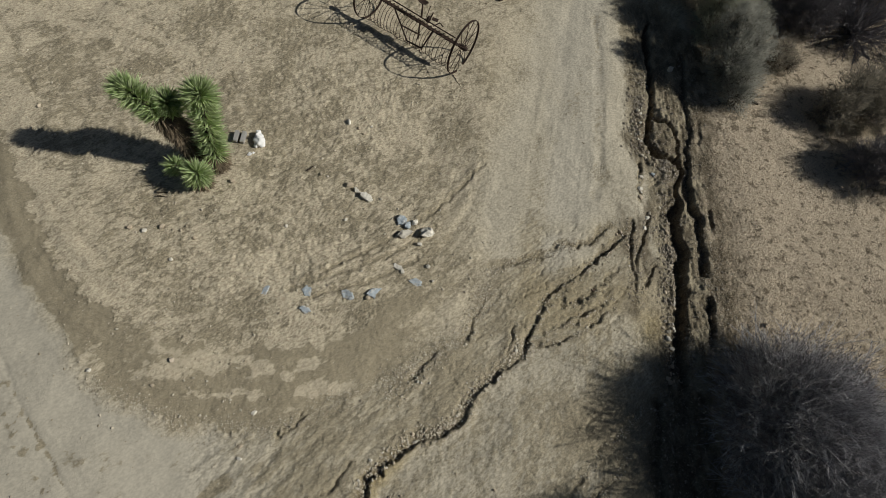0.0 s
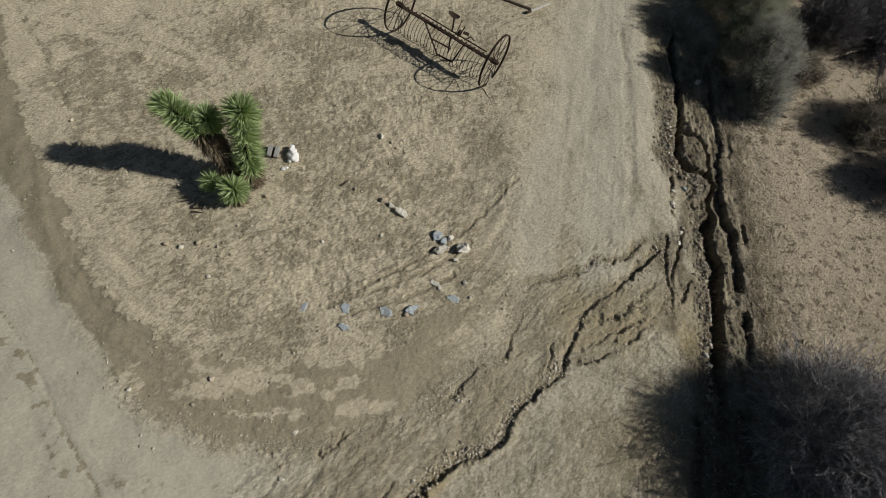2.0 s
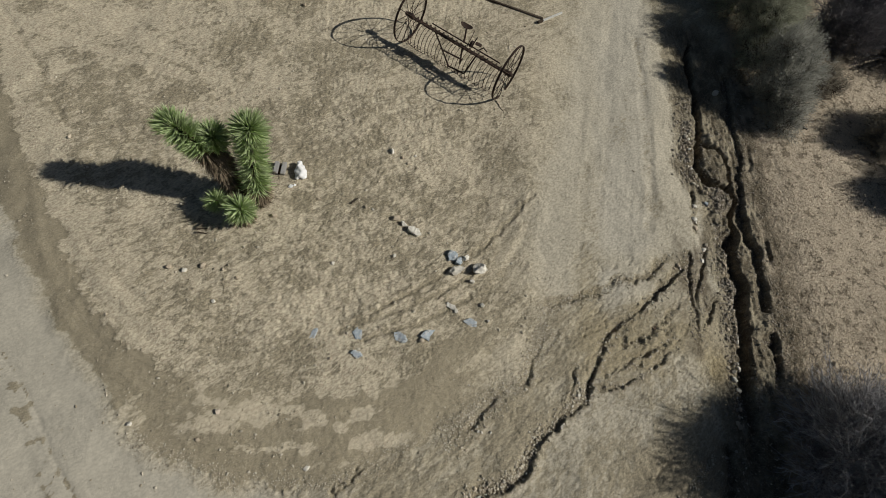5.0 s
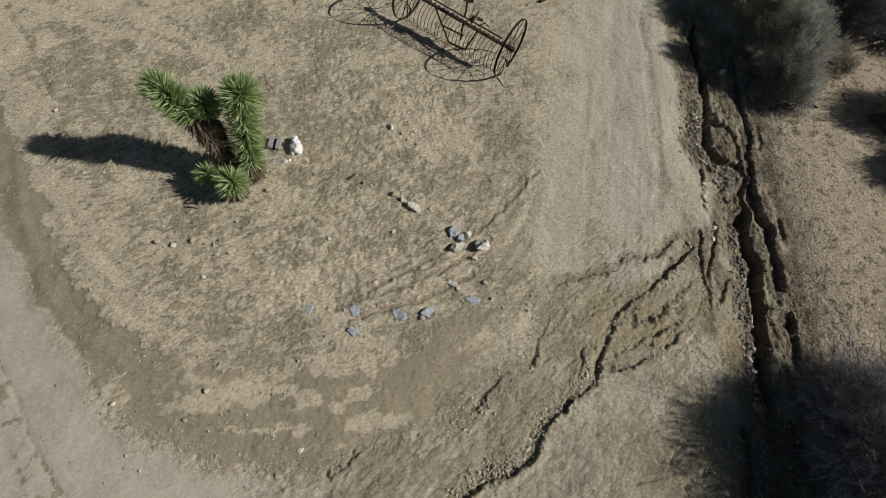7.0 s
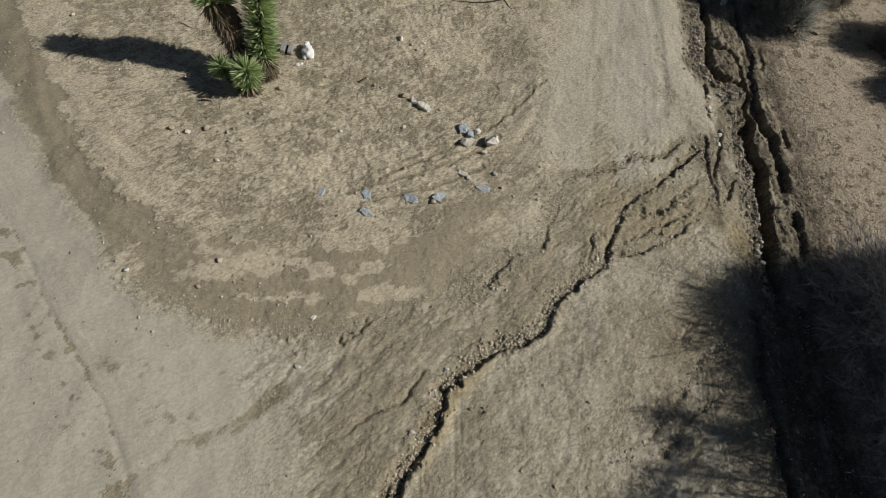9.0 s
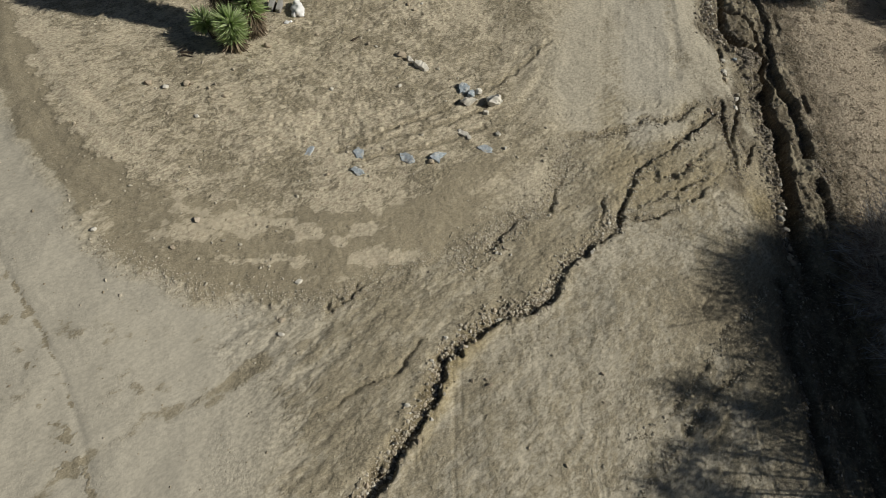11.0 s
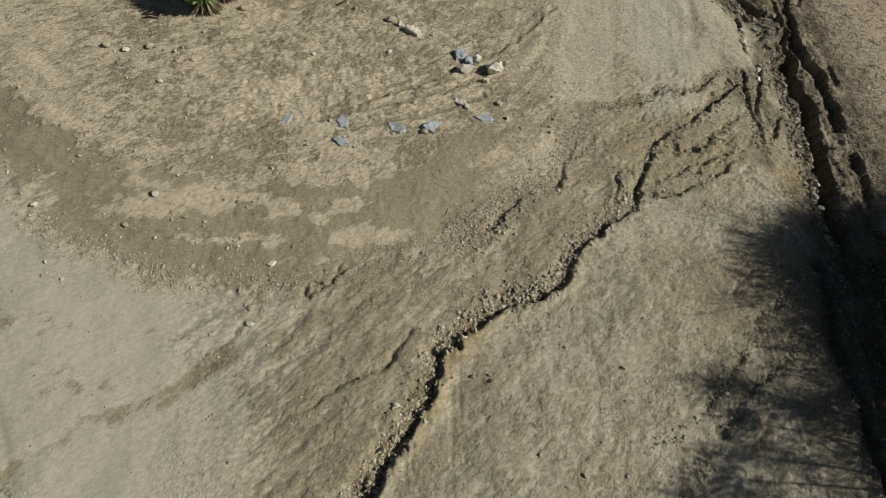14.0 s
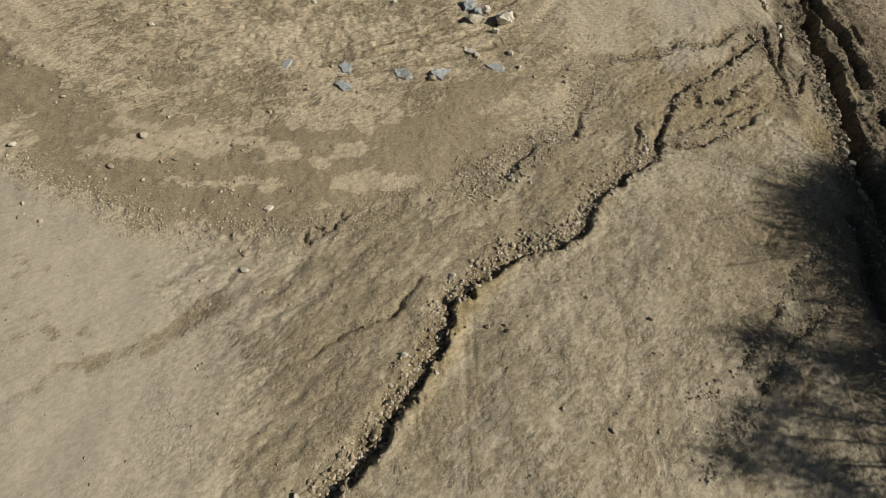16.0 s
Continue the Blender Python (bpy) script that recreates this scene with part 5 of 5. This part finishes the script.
def shrub_parts(width, height, stems, seed, droop=0.25, fine=1.0, split=7, twigs=5, spread=1.0):
    """Stems that fan out from the foot, each with side twigs and finer twigs, as rod rows."""
    rng = np.random.default_rng(seed)
    p, q, r0, r1 = [], [], [], []
    tips, heads = [], []

    def add(a, b, ra, rb):
        p.append(a), q.append(b), r0.append(ra), r1.append(rb)
    a = rng.uniform(0, 2 * np.pi, stems)
    lean = np.arccos(1 - rng.random(stems) * 0.92) * spread
    for k in range(stems):
        d = np.array([math.cos(a[k]) * math.sin(lean[k]), math.sin(a[k]) * math.sin(lean[k]), math.cos(lean[k])])
        reach = np.array([width, width, height]) * d * rng.uniform(0.75, 1.05)
        pts = [np.array([d[0], d[1], 0]) * rng.uniform(0.02, 0.16) * width]
        bend = rng.normal(0, 0.07, 3) * width
        for s in np.linspace(0.2, 1.0, 5):
            pts.append(pts[0] + reach * s + bend * s * s + np.array([0, 0, -droop * height * 0.12 * s * s]) + rng.normal(0, 0.02, 3) * width)
        rad = np.linspace(0.021, 0.0035, 6) * fine
        for i in range(5):
            add(pts[i], pts[i + 1], rad[i], rad[i + 1])
        for _ in range(split):
            s = rng.uniform(0.30, 1.0)
            i = min(int(s * 5), 4)
            o = pts[i] + (pts[i + 1] - pts[i]) * (s * 5 - i)
            side = reach / (np.linalg.norm(reach) + 1e-9) + rng.normal(0, 0.55, 3)
            ln = rng.uniform(0.18, 0.42) * width
            m = o + side * ln * 0.5 + rng.normal(0, 0.02, 3)
            e = m + (side + rng.normal(0, 0.35, 3)) * ln * 0.5
            m[2], e[2] = max(m[2], 0.03), max(e[2], 0.03)
            add(o, m, 0.0038 * fine, 0.0030 * fine)
            add(m, e, 0.0030 * fine, 0.0018 * fine)
            for _ in range(twigs):
                b = o + (e - o) * rng.uniform(0.3, 1.0)
                tw = side + rng.normal(0, 0.8, 3)
                c = b + tw * rng.uniform(0.04, 0.12) * width
                c[2] = max(c[2], 0.02)
                add(b, c, 0.0026 * fine, 0.0012 * fine)
                tips.append(c), heads.append(tw)
    return (np.array(p), np.array(q), np.array(r0), np.array(r1)), np.array(tips), np.array(heads), rng


def shrub(x, y, width, height, stems, seed, wood, label, leaf=None, leaf_count=0, leaf_size=0.02, clump=0.05, slim=0.3, narrow=1.0, **more):
    ob = anchor("shrub", x, y, ground_z(x, y) - 0.02, seed * 31 % 360 if narrow == 1.0 else 0)
    rows, tips, heads, rng = shrub_parts(width, height, stems, seed, **more)
    for ends in (rows[0], rows[1], tips):
        ends[:, 0] *= narrow
    per = len(rows[0]) // stems
    for k in range(min(stems, 12)):
        at = k * per
        v, f = tube(np.r_[rows[0][at:at + 5], rows[1][at + 4:at + 5]], rows[2][at] * np.linspace(1.7, 0.7, 6), 5)
        part("stem", quads_to_mesh("stem", v, f, wood), ob)
    v, f = rods(rows, 3)
    tagged(part("twig_crown", mesh_of("twig_crown", v, f, wood), ob), kind="stuff")
    if leaf:
        k = rng.integers(0, len(tips), leaf_count)
        base = tips[k] + rng.normal(0, clump, (leaf_count, 3))
        base[:, 2] = np.maximum(base[:, 2], 0.03)
        h = heads[k] + rng.normal(0, 0.9, (leaf_count, 3))
        h /= np.linalg.norm(h, axis=1, keepdims=True)
        s = np.cross(h, rng.normal(size=(leaf_count, 3)))
        s /= np.linalg.norm(s, axis=1, keepdims=True)
        ln = leaf_size * rng.uniform(0.7, 1.6, leaf_count)[:, None]
        verts = np.stack([base - s * ln * 0.16 * slim, base + h * ln * 0.5 + s * ln * 0.24 * slim, base + h * ln, base + h * ln * 0.5 - s * ln * 0.24 * slim], 1).reshape(-1, 3)
        faces = (np.arange(leaf_count) * 4)[:, None] + np.arange(4)[None]
        tagged(part("foliage", mesh_of("foliage", verts, faces, leaf), ob), kind="stuff")
    return tagged(ob, label, "shrub")


def lobed_shrub(x, y, lobes, seed, wood, leaf, label, leaves=9000, leaf_size=0.07, twigs=170, slim=0.3):
    """A shrub whose crown is a heap of dense clumps; each lobe is its place off the foot, its height and its radius."""
    rng = np.random.default_rng(seed)
    ob = anchor("shrub", x, y, ground_z(x, y) - 0.02)
    rows = [[], [], [], []]
    verts = []
    for lx, ly, lz, r in lobes:
        c = np.array([lx, ly, lz])
        foot = np.array([lx * 0.25, ly * 0.25, 0.0]) + rng.normal(0, 0.04, 3) * (1, 1, 0)
        v, f = tube([foot, foot * 0.6 + c * 0.35 + rng.normal(0, 0.04, 3), c * 0.75 + foot * 0.25, c + (0, 0, r * 0.3)], [0.030, 0.020, 0.012, 0.006], 6)
        part("stem", quads_to_mesh("stem", v, f, wood), ob)
        d = rng.normal(size=(twigs, 3))
        d[:, 2] = d[:, 2] * 0.9 + 0.35
        d /= np.linalg.norm(d, axis=1, keepdims=True)
        start = c + rng.normal(0, 0.25 * r, (twigs, 3)) - (0, 0, 0.2 * r)
        reach = r * rng.uniform(0.65, 1.18, (twigs, 1)) * (0.85 + 0.35 * vnoise(d[:, :1] * 2.2 + seed, d[:, 1:2] * 2.2 + lx * 7, 17))
        stop = c + d * reach * (1, 1, 1.1)
        stop[:, 2], start[:, 2] = np.maximum(stop[:, 2], 0.03), np.maximum(start[:, 2], 0.02)
        for row, values in zip(rows, (start, stop, np.full(twigs, 0.006), np.full(twigs, 0.002))):
            row.append(values)
        n = int(leaves * (r / 0.7) ** 2)
        k = rng.integers(0, twigs, n)
        base = start[k] + (stop[k] - start[k]) * rng.uniform(0.25, 1.0, (n, 1)) ** 0.6 + rng.normal(0, 0.045, (n, 3))
        h = d[k] * 0.9 + rng.normal(0, 0.6, (n, 3)) + (0, 0, 0.25)
        h /= np.linalg.norm(h, axis=1, keepdims=True)
        w = np.cross(h, rng.normal(size=(n, 3)))
        w /= np.linalg.norm(w, axis=1, keepdims=True)
        ln = leaf_size * rng.uniform(0.6, 1.6, (n, 1))
        base[:, 2] = np.maximum(base[:, 2], 0.02)
        verts.append(np.stack([base - w * ln * 0.16 * slim, base + h * ln * 0.5 + w * ln * 0.24 * slim, base + h * ln, base + h * ln * 0.5 - w * ln * 0.24 * slim], 1).reshape(-1, 3))
    v, f = rods([np.concatenate(row) for row in rows], 3)
    tagged(part("twig_crown", mesh_of("twig_crown", v, f, wood), ob), kind="stuff")
    verts = np.concatenate(verts)
    tagged(part("foliage", mesh_of("foliage", verts, (np.arange(len(verts) // 4) * 4)[:, None] + np.arange(4)[None], leaf), ob), kind="stuff")
    return tagged(ob, label, "shrub")


# darker blades paint the shade inside these two bare crowns, paler rods the lit twigs
shrub(7.6, 0.28, 1.25, 2.1, 330, 1, TWIG_GREY, "large bare grey desert shrub of dense twigs", TWIG_DUSK, 90000, 0.10, 0.09, slim=0.12, narrow=0.88, split=12, twigs=8, fine=1.6)
shrub(7.75, -1.45, 1.25, 2.4, 190, 2, TWIG_GREY, "large bare grey-brown desert shrub of dense twigs", TWIG_DUSK, 30000, 0.10, 0.08, slim=0.12, split=10, twigs=8, fine=1.5)
shrub(7.9, -3.4, 1.3, 2.3, 110, 12, TWIG_BROWN, "bare brown desert shrub of dense twigs", split=9, twigs=7, fine=2.4)
lobed_shrub(7.7, -2.6, [(-1.2, 1.2, 2.5, 0.26), (-0.8, 1.2, 2.5, 0.30), (-0.95, 0.8, 2.45, 0.24), (-0.35, 0.95, 2.45, 0.40), (0.15, 1.0, 2.3, 0.45), (-0.3, 0.3, 2.6, 0.40), (-0.85, -0.1, 2.65, 0.34),
                        (0.3, 0.3, 2.3, 0.45), (0.4, -0.3, 2.5, 0.45), (-0.3, -0.6, 2.65, 0.40), (0.8, 0.3, 2.0, 0.5), (0.9, -0.6, 2.1, 0.5), (0.5, 0.8, 1.6, 0.45),
                        (-1.3, 0.15, 2.55, 0.30), (-1.55, -0.1, 2.6, 0.26), (-1.0, 0.4, 2.6, 0.28), (-0.6, -0.35, 2.6, 0.36)], 14, TWIG_BROWN, TWIG_BROWN,
            "tall open brown desert shrub of clumped bare twigs", 1100, 0.13, twigs=70, slim=0.16)
lobed_shrub(8.7, 9.2, [(0.0, -0.75, 0.32, 0.42), (0.1, -0.3, 0.55, 0.55), (-0.15, 0.2, 0.75, 0.6), (0.25, 0.45, 0.9, 0.6), (-0.1, 0.85, 1.2, 0.62), (0.1, 0.1, 0.3, 0.6), (0.0, 0.9, 0.45, 0.7)], 3, TWIG_BROWN, LEAF_GREY,
            "dense silver-grey desert shrub in clumps beside the gully", 13000)
lobed_shrub(8.75, 11.1, [(-0.2, -0.2, 0.6, 0.68), (0.3, 0.1, 0.75, 0.68), (-0.1, 0.4, 1.08, 0.66), (0.35, 0.8, 1.05, 0.66), (0.0, 1.0, 0.55, 0.72), (0.0, 1.0, 1.35, 0.56), (0.1, 0.1, 0.35, 0.7)], 4, TWIG_BROWN, LEAF_SAGE,
            "tall dense grey-green desert shrub in clumps beside the gully", 12000)
lobed_shrub(-4.3, 12.25, [(-0.45, 0.0, 0.07, 0.28), (0.0, 0.1, 0.09, 0.34), (0.45, -0.05, 0.07, 0.28)], 21, TWIG_DUSK, TWIG_DUSK, "low tangle of dead grey brush on dirt", 3500, 0.10, slim=0.16)
lobed_shrub(10.25, 9.95, [(0.0, 0.0, 0.28, 0.36), (0.3, 0.3, 0.32, 0.36), (0.45, -0.05, 0.24, 0.3)], 5, TWIG_BROWN, LEAF_DUN, "small low brown shrub among taller ones", 6000)
lobed_shrub(11.7, 12.0, [(-0.6, 0.0, 0.5, 0.6), (0.1, -0.3, 0.6, 0.7), (0.6, 0.3, 0.7, 0.7), (0.0, 0.6, 0.8, 0.7)], 6, TWIG_DUSK, TWIG_DUSK, "wide bare purple-grey desert shrub", 9000, 0.12, slim=0.16)
lobed_shrub(14.5, 12.9, [(-0.6, 0.0, 0.6, 0.7), (0.4, -0.3, 0.7, 0.8), (0.3, 0.5, 0.9, 0.8)], 7, TWIG_DUSK, LEAF_DUN, "grey desert shrub behind others", 8000, 0.09)
lobed_shrub(11.9, 8.3, [(-0.6, -0.2, 0.4, 0.55), (0.0, 0.3, 0.6, 0.65), (0.5, -0.3, 0.55, 0.65), (0.9, 0.4, 0.6, 0.6)], 8, TWIG_DUSK, LEAF_DUN, "low spreading dun desert shrub on dry litter", 9000, 0.10, slim=0.2)
shrub(13.6, 11.7, 1.1, 1.6, 80, 15, TWIG_DUSK, "dark bare desert shrub in a thicket", split=8, twigs=6, fine=1.7)
lobed_shrub(12.1, 6.4, [(-0.5, 0.1, 0.45, 0.55), (0.1, -0.3, 0.6, 0.65), (0.5, 0.4, 0.7, 0.65)], 9, TWIG_DUSK, TWIG_DUSK, "low dark bare desert shrub on dry litter", 9000, 0.12, slim=0.16)
lobed_shrub(8.8, 13.3, [(-0.3, -0.2, 0.6, 0.8), (0.3, 0.0, 1.05, 0.78), (0.0, 0.7, 1.45, 0.72), (0.1, 0.9, 0.6, 0.8)], 10, TWIG_BROWN, LEAF_SAGE, "tall grey-green desert shrub beside the road", 10000, 0.08)
shrub(11.2, 14.8, 1.3, 1.9, 80, 11, TWIG_DUSK, "bare grey desert shrub in a thicket", split=7, twigs=6, fine=1.6)
shrub(15.4, 10.2, 1.2, 1.4, 70, 13, TWIG_DUSK, "bare grey desert shrub in a thicket", split=7, twigs=6, fine=1.6)

# ---- dry litter east of the gully ----
lx, ly, lz, lr = scatter(60000, (6.6, 13.5, 1.0, 11.5), lambda x, y, f: f[2] * 0.16, 15)
n_l = len(lx)
ang, tip_z = lr.uniform(0, 2 * np.pi, n_l), lr.uniform(0.0, 0.03, n_l)
ln_l = lr.uniform(0.015, 0.07, n_l)
p_l = np.stack([lx, ly, lz + 0.006], 1)
q_l = p_l + np.stack([np.cos(ang) * ln_l, np.sin(ang) * ln_l, tip_z], 1)
lv, lf = rods((p_l, q_l, np.full(n_l, 0.004), np.full(n_l, 0.002)), 3)
tagged(new("dry_litter", mesh_of("dry_litter", lv, lf, LITTER)), "dry broken twigs and straw on dirt", "litter", kind="stuff")
